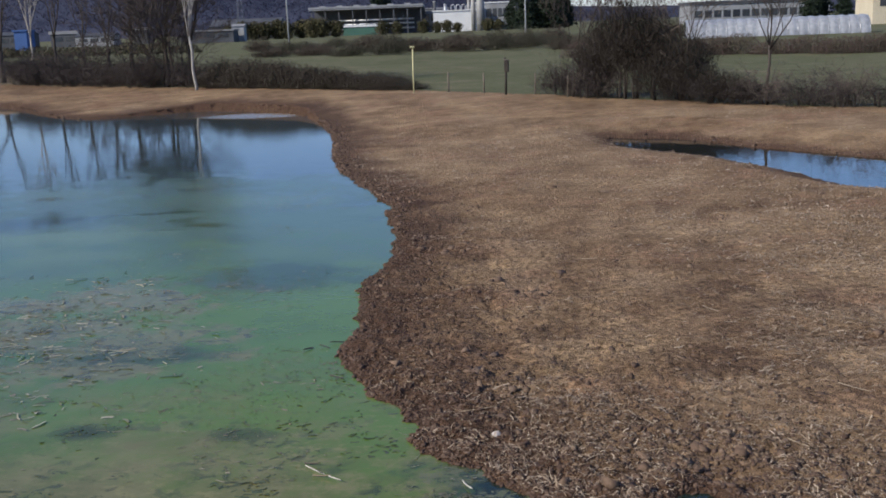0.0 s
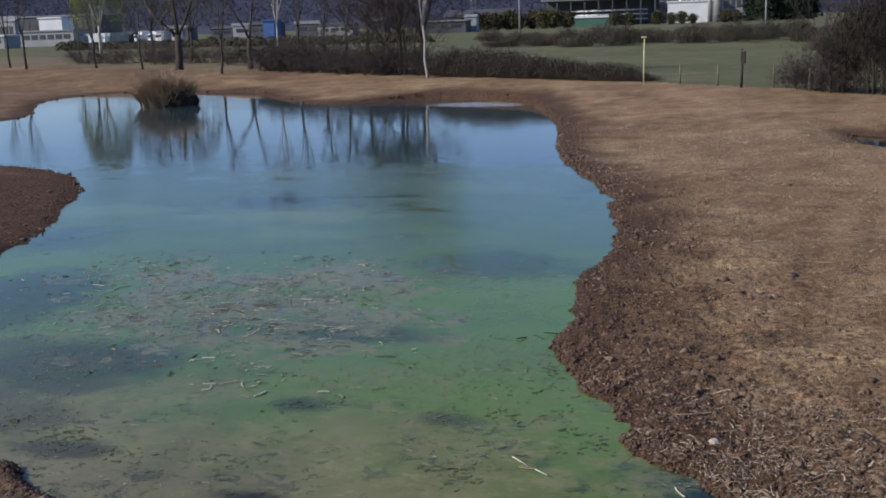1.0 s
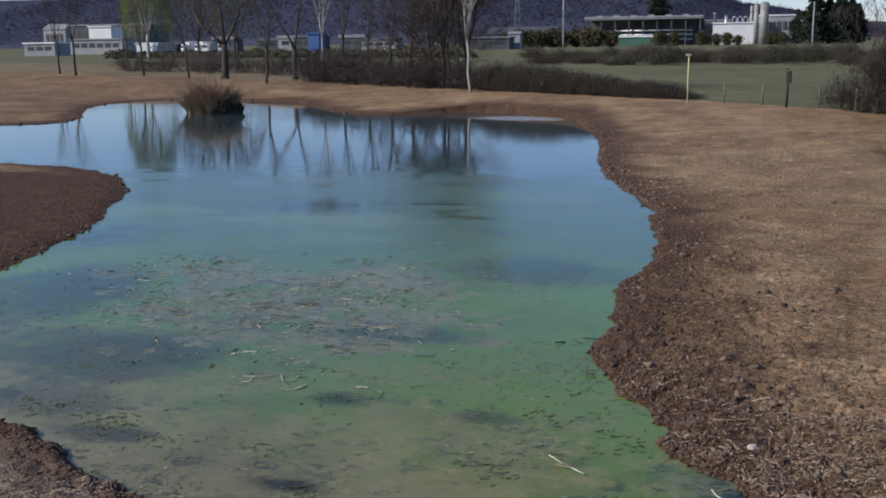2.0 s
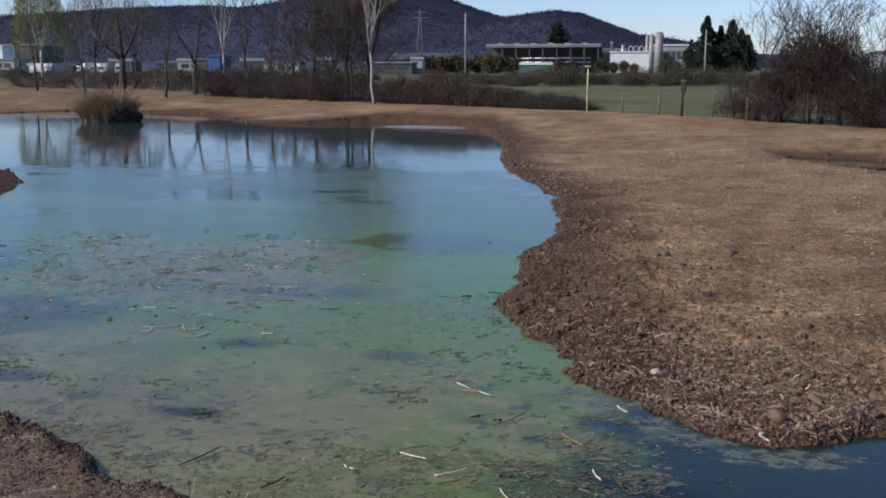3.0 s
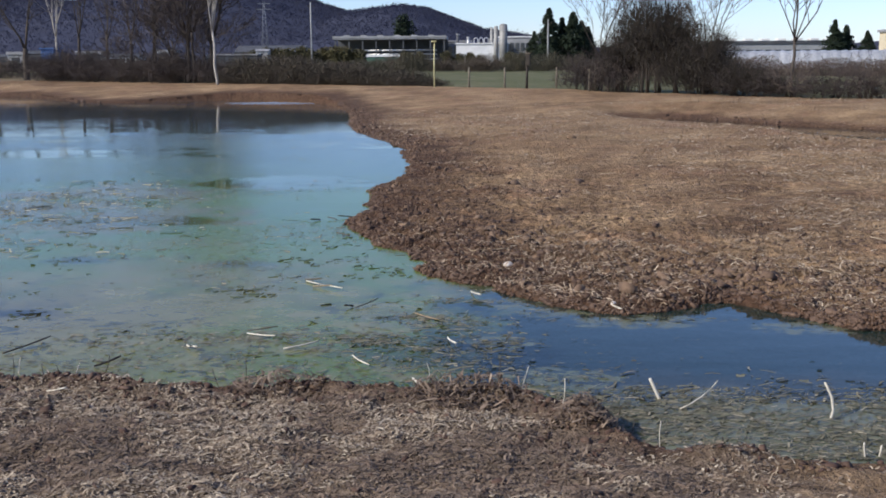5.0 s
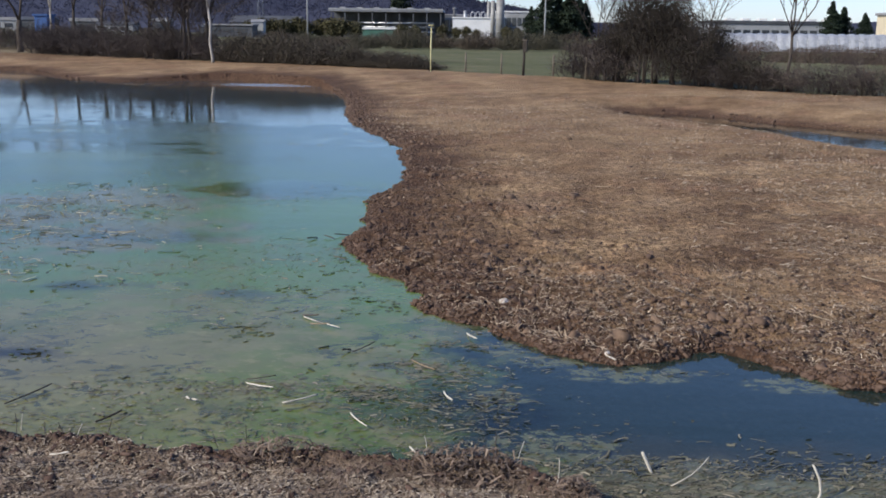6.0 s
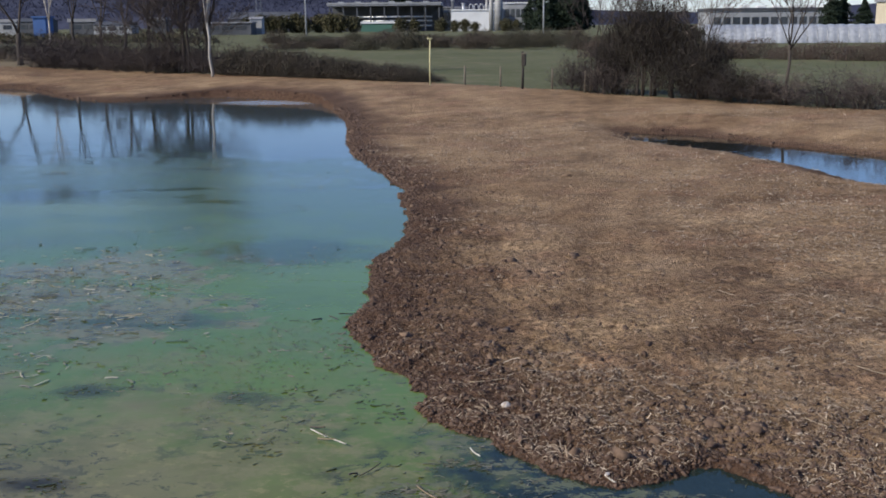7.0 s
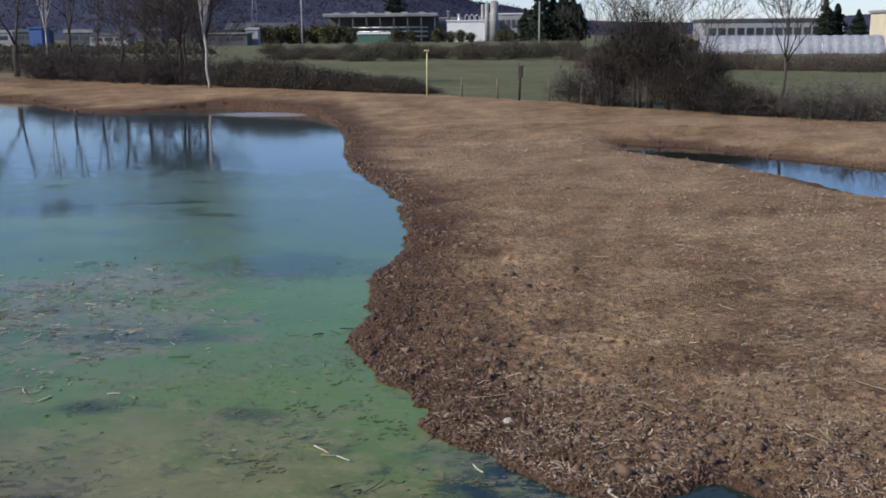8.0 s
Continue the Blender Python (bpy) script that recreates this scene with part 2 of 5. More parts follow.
    tone = k.mix(k.math("MULTIPLY", specks, k.math("MULTIPLY", weedy, 0.65)), tone, (0.034, 0.048, 0.032))
    cloudy = k.math("MULTIPLY", cloudy, k.math("SUBTRACT", 1.0, k.math("MULTIPLY", specks, k.math("MULTIPLY", near, 0.2))))
    scum = patch(-10.6, 51.3, 3.4, 1.7, 0.25)
    tone = k.mix(scum, tone, (0.30, 0.29, 0.25))
    cloudy = k.math("MAXIMUM", cloudy, k.math("MULTIPLY", scum, 0.95))
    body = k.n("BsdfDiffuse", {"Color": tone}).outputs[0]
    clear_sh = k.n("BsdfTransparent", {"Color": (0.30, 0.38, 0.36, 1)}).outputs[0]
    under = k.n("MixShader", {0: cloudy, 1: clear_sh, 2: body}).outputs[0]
    breeze = k.between(k.math("ADD", k.noise(k.n("Mapping", {"Vector": v, "Scale": (0.5, 1.0, 1.0)}).outputs[0], 0.11, 4.0, 0.6), k.math("MULTIPLY", warp2, 0.15)), 0.40, 0.66)
    rip = k.noise(k.n("Mapping", {"Vector": v, "Scale": (0.75, 1.9, 1.0)}).outputs[0], 1.9, 3.0, 0.5)
    rip = k.math("MULTIPLY", rip, k.math("ADD", 0.35, breeze))
    nrm = k.n("Bump", {"Height": rip, "Strength": 0.07, "Distance": 0.05}).outputs[0]
    fres = k.n("Fresnel", {"IOR": 1.34, "Normal": nrm}).outputs[0]
    gloss = k.n("BsdfGlossy", {"Color": (1, 1, 1, 1), "Roughness": k.math("ADD", k.math("ADD", 0.02, k.math("MULTIPLY", far_clear, 0.015)), k.math("MULTIPLY", k.between(cloudy, 0.5, 0.9), 0.20)), "Normal": nrm}).outputs[0]
    sh = k.n("MixShader", {0: fres, 1: under, 2: gloss}).outputs[0]
    k.t.links.new(sh, k.out.inputs[0])
    return k.m


SOIL = soil_material()
FIELD = grass_material("field_grass", (0.092, 0.100, 0.050), (0.122, 0.124, 0.066), (0.165, 0.145, 0.092))
DRY = grass_material("dry_grass", (0.15, 0.120, 0.074), (0.20, 0.155, 0.098), (0.13, 0.115, 0.062))
WATER = water_material()
BARK = surface("grey_bark", (0.040, 0.033, 0.028), (0.075, 0.062, 0.052), 3, 25, 0.9, 0.6, 0.02)
PALE_BARK = surface("birch_bark", (0.26, 0.24, 0.21), (0.44, 0.41, 0.37), 2, 14, 0.8, 0.4, 0.01)
TWIG = surface("brown_twigs", (0.042, 0.034, 0.032), (0.072, 0.057, 0.053), 0.8, 20, 0.9, 0.2)
GREY_TWIG = surface("grey_twigs", (0.095, 0.075, 0.066), (0.15, 0.12, 0.10), 0.8, 20, 0.9, 0.2)
CONIFER = islands("conifer_needles", [(0.010, 0.018, 0.010), (0.018, 0.030, 0.014), (0.012, 0.022, 0.016)])
OLIVE = islands("olive_leaf", [(0.05, 0.048, 0.02), (0.08, 0.074, 0.032), (0.065, 0.055, 0.028), (0.035, 0.037, 0.018)])
REED = islands("reed_blade", [(0.34, 0.24, 0.15), (0.24, 0.16, 0.10), (0.42, 0.31, 0.20), (0.17, 0.115, 0.072)])
YELLOW = surface("yellow_paint", (0.48, 0.44, 0.22), (0.58, 0.54, 0.32), 3, 30, 0.6, 0.1)
WOOD = surface("grey_wood", (0.10, 0.085, 0.065), (0.17, 0.145, 0.115), 3, 30, 0.85, 0.3)
DARKWOOD = surface("dark_wood", (0.03, 0.026, 0.022), (0.06, 0.05, 0.042), 3, 30, 0.85, 0.3)
WHITEWALL = surface("white_wall", (0.62, 0.63, 0.64), (0.74, 0.75, 0.75), 0.2, 4, 0.6, 0.05)
GREYWALL = surface("grey_wall", (0.22, 0.23, 0.24), (0.32, 0.33, 0.34), 0.2, 4, 0.7, 0.05)
DARKWALL = surface("dark_wall", (0.05, 0.055, 0.065), (0.09, 0.095, 0.105), 0.2, 4, 0.7, 0.05)
GREENWALL = surface("green_cladding", (0.05, 0.13, 0.10), (0.08, 0.17, 0.13), 0.2, 4, 0.7, 0.05)
BLUEWALL = surface("blue_cladding", (0.03, 0.08, 0.22), (0.05, 0.11, 0.28), 0.2, 4, 0.7, 0.05)
ROOF = surface("grey_roof", (0.16, 0.165, 0.18), (0.26, 0.265, 0.28), 0.2, 3, 0.8, 0.05)
STEEL = surface("galvanised_steel", (0.42, 0.43, 0.44), (0.55, 0.56, 0.57), 0.5, 5, 0.4, 0.05, metal=0.6)
SILO_STEEL = surface("weathered_silo", (0.22, 0.22, 0.22), (0.32, 0.32, 0.31), 0.5, 5, 0.6, 0.05, metal=0.2)
PYLON = surface("pylon_steel", (0.10, 0.115, 0.15), (0.14, 0.155, 0.19), 0.5, 5, 0.6, 0.05)
GLASS = surface("window_glass", (0.03, 0.035, 0.045), (0.05, 0.06, 0.07), 0.4, 5, 0.08, 0.0, spec=0.5)
PLASTIC = surface("greenhouse_film", (0.25, 0.265, 0.29), (0.36, 0.375, 0.40), 0.15, 2, 0.3, 0.1, spec=0.5)
CREAM = surface("cream_wall", (0.52, 0.45, 0.32), (0.60, 0.53, 0.40), 0.3, 4, 0.8, 0.05)
# the blue of distance haze is painted into the hill's base colour
HAZY_HILL = surface("hazy_hill_woods", (0.046, 0.052, 0.082), (0.055, 0.060, 0.088), 0.008, 0.05, 0.95, 0.0, vary=0.0, spec=0.0)


def bare_woods():
    """Leafless far woods: light passes through the tufts, so they hardly shade one another."""
    k = Nodes("hazy_hill_tree")
    # tuft tones carry the same painted haze blue as the slope below
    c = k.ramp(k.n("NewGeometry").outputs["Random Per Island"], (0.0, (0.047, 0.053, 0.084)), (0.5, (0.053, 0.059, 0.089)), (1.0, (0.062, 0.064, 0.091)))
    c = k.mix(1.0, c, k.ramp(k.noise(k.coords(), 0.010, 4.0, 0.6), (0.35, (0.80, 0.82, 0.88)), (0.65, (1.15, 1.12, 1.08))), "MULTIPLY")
    d, t = k.n("BsdfDiffuse", {"Color": c}).outputs[0], k.n("BsdfTranslucent", {"Color": c}).outputs[0]
    k.t.links.new(k.n("MixShader", {0: 0.5, 1: d, 2: t}).outputs[0], k.out.inputs[0])
    return k.m


HAZY_HILL_TREE = bare_woods()


# ---- mesh helpers ----
def raw(name, verts, faces, materials):
    me = bpy.data.meshes.new(name)
    me.from_pydata([tuple(v) for v in verts], [], [tuple(f) for f in faces])
    for m in materials if isinstance(materials, (list, tuple)) else [materials]:
        me.materials.append(m)
    return me


def arrays(name, verts, quads, material):
    """A mesh from numpy arrays of vertices and of faces with one number of corners."""
    me = bpy.data.meshes.new(name)
    n, k = quads.shape
    me.vertices.add(len(verts))
    me.vertices.foreach_set("co", np.asarray(verts, np.float32).ravel())
    me.loops.add(n * k)
    me.loops.foreach_set("vertex_index", np.asarray(quads, np.int32).ravel())
    me.polygons.add(n)
    me.polygons.foreach_set("loop_start", np.arange(0, n * k, k, dtype=np.int32))
    me.materials.append(material)
    me.update(calc_edges=True)
    return me


def smooth(me, on=True):
    me.polygons.foreach_set("use_smooth", [on] * len(me.polygons))
    return me


def part(name, me, parent, label="", m=None):
    ob = new(name, me)
    ob.parent = parent
    if m is not None:
        ob.matrix_basis = m
    return tagged(ob, label)


def thing(name, label, category, m, group="", me=None, kind=""):
    ob = new(name, me)
    ob.matrix_basis = m
    return tagged(ob, label, category, group, kind)


def box_mesh(name, x0, x1, y0, y1, z0, z1, material, bevel=0.0):
    bm = bmesh.new()
    bmesh.ops.create_cube(bm, size=1, matrix=Matrix.Translation(((x0 + x1) / 2, (y0 + y1) / 2, (z0 + z1) / 2)) @ Matrix.Diagonal((x1 - x0, y1 - y0, z1 - z0, 1)))
    if bevel:
        bmesh.ops.bevel(bm, geom=bm.edges[:], offset=bevel, segments=1, affect="EDGES")
    me = bpy.data.meshes.new(name)
    bm.to_mesh(me)
    bm.free()
    me.materials.append(material)
    return me


def tube(verts, faces, pts, radii, sides=5):
    """Adds a tapered tube along pts to the lists."""
    base = len(verts)
    n = len(pts)
    for i, p in enumerate(pts):
        d = (pts[min(i + 1, n - 1)] - pts[max(i - 1, 0)])
        d = d.normalized() if d.length > 1e-6 else Vector((0, 0, 1))
        a = d.orthogonal().normalized()
        b = d.cross(a)
        for j in range(sides):
            w = 2 * math.pi * j / sides
            verts.append(p + (a * math.cos(w) + b * math.sin(w)) * radii[i])
    for i in range(n - 1):
        for j in range(sides):
            q, r = base + i * sides + j, base + i * sides + (j + 1) % sides
            faces.append((q, r, r + sides, q + sides))
    if sides > 3:
        faces.append(tuple(base + j for j in reversed(range(sides))))
        faces.append(tuple(base + (n - 1) * sides + j for j in range(sides)))


def tube_mesh(name, pts, radii, material, sides=8):
    v, f = [], []
    tube(v, f, [Vector(p) for p in pts], radii, sides)
    return smooth(raw(name, v, f, material))


def fbm(x, y, scale, octaves=4, gain=0.5, seed=0):
    """Smooth lattice noise about 0, as an array."""
    out, amp = np.zeros_like(x, dtype=np.float64), 1.0
    for o in range(octaves):
        f = 2.0 ** o / scale
        u, v = x * f + 17.3 * o + seed * 3.7, y * f - 9.1 * o + seed * 5.3
        i, j = np.floor(u), np.floor(v)
        a, b = u - i, v - j
        a, b = a * a * (3 - 2 * a), b * b * (3 - 2 * b)

        def h(p, q):
            s = np.sin(p * 127.1 + q * 311.7 + seed * 13.7) * 43758.5453
            return s - np.floor(s)
        z = (h(i, j) * (1 - a) + h(i + 1, j) * a) * (1 - b) + (h(i, j + 1) * (1 - a) + h(i + 1, j + 1) * a) * b
        out += amp * (z - 0.5)
        amp *= gain
    return out


def step(v, lo, hi):
    t = np.clip((v - lo) / (hi - lo), 0, 1)
    return t * t * (3 - 2 * t)


def rounded(points, n=5):
    """A closed Catmull-Rom curve through the points."""
    p = np.array(points, float)
    a, b, c, d = np.roll(p, 1, 0), p, np.roll(p, -1, 0), np.roll(p, -2, 0)
    out = []
    for i in range(n):
        t = i / n
        out.append(0.5 * (2 * b + (c - a) * t + (2 * a - 5 * b + 4 * c - d) * t * t + (3 * b - a - 3 * c + d) * t ** 3))
    return np.stack(out, 1).reshape(-1, 2)


def signed(poly, x, y):
    """Distance from the outline: above 0 outside, below 0 inside."""
    best = np.full(x.shape, 1e9)
    inside = np.zeros(x.shape, bool)
    q = np.roll(poly, -1, 0)
    for (ax, ay), (bx, by) in zip(poly, q):
        dx, dy = bx - ax, by - ay
        t = np.clip(((x - ax) * dx + (y - ay) * dy) / (dx * dx + dy * dy + 1e-12), 0, 1)
        best = np.minimum(best, (x - ax - t * dx) ** 2 + (y - ay - t * dy) ** 2)
        if ay != by:
            inside ^= ((ay > y) != (by > y)) & (x < (bx - ax) * (y - ay) / (by - ay) + ax)
    return np.where(inside, -1, 1) * np.sqrt(best)


# ---- the pond's plan ----
EAST_SHORE = [(14, 10.5), (8.5, 8.6), (5.2, 7.95), (3.1, 8.1), (2.45, 8.6), (2.05, 8.95), (1.6, 8.65), (1.15, 8.52), (0.70, 8.92), (0.27, 9.38),
              (-0.2, 9.87), (-0.6, 10.8), (-0.88, 11.3), (-1.42, 12.35), (-1.68, 13.45), (-1.5, 14.95), (-1.74, 16.5), (-1.44, 18.7), (-1.58, 21.5),
              (-1.8, 23.6), (-2.25, 25.6), (-3.3, 28.6), (-4.35, 32.9), (-5.4, 40.3), (-7.9, 49.9)]
FAR_SHORE = [(-10.5, 53.3), (-14.4, 55.4), (-17.3, 53.5), (-19.5, 52.7), (-22.6, 55.4), (-28.3, 63.4), (-31.5, 64), (-39.4, 66.2), (-40.9, 61.4),
             (-39.1, 56), (-34.5, 48.8), (-34.5, 45), (-44, 41), (-56, 38)]
WEST_SHORE = [(-56, 33), (-36, 31.5), (-22.6, 29.5), (-20.3, 28.8), (-18.4, 27.7), (-15.7, 24.7), (-14.9, 22.7), (-13.5, 19.8), (-12.5, 16.6),
              (-11.8, 13.5), (-11.5, 11)]
NEAR_SHORE = [(-9, 9.6), (-6.5, 8.9), (-5.7, 8.35), (-5.18, 8.06), (-4.57, 7.72), (-3.96, 7.4), (-3.0, 6.93), (-2.16, 6.71), (-1.42, 6.55), (-0.47, 6.53),
              (0.27, 6.41), (0.72, 6.12), (0.94, 5.72), (1.55, 5.65), (2.2, 5.65), (4.5, 5.75), (8, 6.0), (14, 7.0)]
POOL = [(4.7, 35.7), (5.0, 36.3), (7.15, 35.1), (9.2, 31.9), (11.1, 29.6), (14.4, 26), (18, 22.5), (17, 20), (12.6, 21.6), (9.2, 24.4), (8.2, 27.6), (7.1, 30.2), (5.1, 33.4)]
POND_LINE, POOL_LINE = rounded(EAST_SHORE + FAR_SHORE + WEST_SHORE + NEAR_SHORE), rounded(POOL)


STAINS = [(3.7, 15.4, 0.9, 0.6), (4.5, 14.2, 0.9, 0.9), (2.7, 12.35, 0.8, 0.4), (3.3, 11.9, 0.9, 0.35), (1.2, 13.4, 0.4, 0.3), (5.5, 13.0, 1.2, 0.5)]


def treeline(x):
    """How far off the wooded boundary of the meadow runs, at x."""
    return np.interp(x, [-140, -77, -38, -17, -3, 6, 14, 40], [150, 106, 82, 65.5, 55.5, 46.5, 38.5, 14])


def ground_parts(x, y):
    """Ground height, wetness and the distance from the pond's edge."""
    wob = 0.28 * fbm(x, y, 0.9, 3, 0.6, 1) + 0.10 * fbm(x, y, 0.22, 2, 0.6, 2)
    near = 1 - step(y, 20, 40)
    d = signed(POND_LINE, x, y) + wob * (0.45 + 0.35 * near)
    p = signed(POOL_LINE, x, y) + wob
    dd = np.maximum(d, 0)
    base = 0.07 * (1 - np.exp(-dd / 0.22)) + 0.020 * dd + 0.08 * step(y, 18, 32) * step(dd, 0, 5)
    base = 0.66 * (1 - np.exp(-base / 0.66))
    brow = 0.66 - 0.14 * step(x, 0, 10)
    base = base + (brow - base) * step(y - treeline(x), -17, 0.5)
    rim = np.exp(-((d - 0.14) / 0.11) ** 2) * (1 - step(y, 8, 12))
    base = base + rim * (0.05 + 0.09 * fbm(x, y, 0.5, 3, 0.6, 31))
    lumps = step(dd, 0.0, 0.25) * (1 - 0.5 * step(dd, 1.2, 4.5))
    base += lumps * ((0.06 + 0.035 * step(y, 8.5, 10.5)) * fbm(x * 0.7, y, 0.34, 2, 0.6, 3) * (1 - step(y, 22, 34)) + 0.062 * fbm(x, y, 0.11, 2, 0.5, 4) * (1 - 0.5 * (1 - step(y, 6.6, 8.0))) * (1 - 0.7 * (1 - step(x, -13, -9))) * (1 - 0.8 * step(y, 15, 26)) * (1 - step(y, 24, 32))) + 0.07 * step(dd, 0.5, 3) * fbm(x, y, 2.2, 3, 0.5, 5)
    base = np.where(d > 0, np.maximum(base, 0.012), -0.02 - 0.55 * (1 - np.exp(d / 1.6)))
    pit = np.where(p > 0, 0.02 + 0.16 * p, -0.02 - 0.4 * (1 - np.exp(p / 0.8)))
    z = np.minimum(base, pit)
    beyond = y - treeline(x)
    west = 1 - step(x, -30, -22)
    z = z + west * (0.40 * np.exp(-((beyond + 15 + 2.5 * fbm(x, y, 20, 2, 0.5, 51)) / 1.3) ** 2) + 0.30 * np.exp(-((beyond + 8 + 2.5 * fbm(x, y, 16, 2, 0.5, 52)) / 1.1) ** 2)) * step(d, 1.0, 4.0)
    outer = step(np.hypot(x, y - 40), 90, 160)
    z = z * (1 - outer) + 0.63 * outer
    wet = np.maximum((1 - step(d + 0.9 * fbm(x, y, 1.2, 3, 0.6, 7), 0.2, 2.3)) * 0.97, (1 - step(p + 0.6 * fbm(x, y, 1.0, 3, 0.6, 17), 0.2, 1.2)) * 0.9)
    wet = wet * (1 - 0.6 * step(x + 1.5 * fbm(x, y, 1.6, 4, 0.6, 61), 0.4, 1.6) * (1 - step(y, 6.2, 6.8)))
    wet = wet * (1 - 0.65 * step(x + 0.8 * fbm(x, y, 0.9, 3, 0.6, 62), 1.0, 2.4) * (1 - step(y, 9.5, 12)) * step(d, 0.05, 0.3))
    for sx, sy, rx, ry in STAINS:
        r = np.hypot((x - sx) / rx, (y - sy) / ry) + 0.9 * fbm(x, y, 0.8, 3, 0.6, 8)
        wet = np.maximum(wet, 0.5 * (1 - step(r, 0.45, 1.1)))
    wet = np.maximum(wet, 1.0 * (1 - step(np.hypot((x + 17) / 9, (y - 20) / 10) + 0.3 * fbm(x, y, 1.5, 3, 0.6, 9), 0.7, 1.1)))
    wet = np.maximum(wet, 0.6 * (1 - step(x + 8 * fbm(x, y, 6, 3, 0.6, 71), -31, -23)) * step(y, 40, 50) * (0.6 + 0.8 * fbm(x, y, 3.0, 3, 0.6, 72)))
    r = np.hypot((x - 1.18) / 0.35, (y - 13.36) / 0.22)
    z = z - 0.09 * np.exp(-r * r * 2)
    return z, wet, d


def ground_z(x, y):
    z, _, _ = ground_parts(np.atleast_1d(np.float64(x)), np.atleast_1d(np.float64(y)))
    return float(z[0])


def grown(start, first, ratio, end):
    out, v, s = [], start, first
    sgn = 1 if end > start else -1
    while sgn * v < sgn * end:
        v += sgn * s
        s *= ratio
        out.append(v)
    return out


xs = np.array(sorted(grown(-4.2, 0.032, 1.026, -4500) + list(np.arange(-4.2, 4.81, 0.032)) + grown(4.8, 0.032, 1.03, 4500)))
ys = np.array(sorted(grown(3.4, 0.05, 1.12, -4500) + list(np.arange(3.4, 8.6, 0.03)) + grown(8.6, 0.032, 1.0095, 120) + grown(121, 3, 1.1, 4800)))
gx, gy = np.meshgrid(xs, ys)
gz, gwet, gd = ground_parts(gx.ravel(), gy.ravel())
nx, ny = len(xs), len(ys)
ids = np.arange(nx * ny).reshape(ny, nx)
quads = np.stack([ids[:-1, :-1], ids[:-1, 1:], ids[1:, 1:], ids[1:, :-1]], -1).reshape(-1, 4)
me = arrays("ground", np.stack([gx.ravel(), gy.ravel(), gz], 1), quads, SOIL)
me.materials.append(FIELD)
me.materials.append(DRY)
cx, cy = gx.ravel()[quads].mean(1), gy.ravel()[quads].mean(1)
beyond = cy - treeline(cx)
slot = np.where(beyond > 1.0, 1, 0)
slot = np.where((cx < -24) & (beyond > 0.5) & (beyond < 30), 2, slot)
me.polygons.foreach_set("material_index", slot.astype(np.int32))
smooth(me)
me.attributes.new("wet", "FLOAT", "POINT").data.foreach_set("value", gwet.astype(np.float32))
rag = fbm(gx.ravel(), gy.ravel(), 1.6, 4, 0.6, 61)
litter = (1 - step(gy.ravel() + 0.35 * np.minimum(gx.ravel() + 3, 0), 7.0, 7.6)) * (1 - 0.7 * step(gx.ravel() + 1.6 * rag, 0.6, 2.2)) * step(gd, 0.05, 0.35)
litter = litter * (0.25 + 0.75 * step(gy.ravel() + 3 * rag, -1.5, 2.5))
me.attributes.new("litter", "FLOAT", "POINT").data.foreach_set("value", litter.astype(np.float32))
ground = tagged(new("ground", me), "brown bare soil mixed with chopped straw, muddy by the water, grass field beyond", "ground", kind="structure")


def sheet(x0, x1, y0, y1, n=2):
    u, v = np.meshgrid(np.linspace(x0, x1, n), np.linspace(y0, y1, n))
    i = np.arange(n * n).reshape(n, n)
    f = np.stack([i[:-1, :-1], i[:-1, 1:], i[1:, 1:], i[1:, :-1]], -1).reshape(-1, 4)
    return np.stack([u.ravel(), v.ravel(), 0 * u.ravel()], 1), f


v, f = sheet(-57, 19, 5, 67)
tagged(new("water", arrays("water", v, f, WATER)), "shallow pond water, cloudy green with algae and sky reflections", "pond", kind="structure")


# ---- bare trees and shrubs ----
def grow(rng, verts, faces, twigs, p, d, length, radius, level, spread, up, sides, many=(6, 6, 5)):
    """One limb and its side limbs; the finest go to the twig lists."""
    n = 5 if level < 2 else 3 if level < 3 else 2
    pts, rad = [p.copy()], [radius]
    q, w = p.copy(), d.copy()
    for i in range(n):
        w = (w + Vector((rng.gauss(0, 0.13), rng.gauss(0, 0.13), rng.gauss(0, 0.08) + up))).normalized()
        q = q + w * (length / n)
        pts.append(q.copy())
        rad.append(radius * (1 - 0.72 * (i + 1) / n))
    tube(*((verts, faces) if level < 2 else twigs), pts, rad, sides if level < 2 else 3)
    if level >= 3:
        return
    kids = many[level]
    for i in range(kids):
        t = 0.25 + 0.75 * (i + rng.random() * 0.8) / kids
        k = min(n - 1, int(t * n))
        at = pts[k].lerp(pts[k + 1], t * n - k) if t < 1 else pts[-1]
        side = Vector((rng.gauss(0, 1), rng.gauss(0, 1), rng.gauss(0.1, 0.5))).normalized()
        grow(rng, verts, faces, twigs, at, (w * (1 - spread) + side * spread).normalized(), length * rng.uniform(0.42, 0.66) * (1.15 - 0.4 * t),
             max(0.012, rad[k] * 0.55), level + 1, spread, up, sides, many)


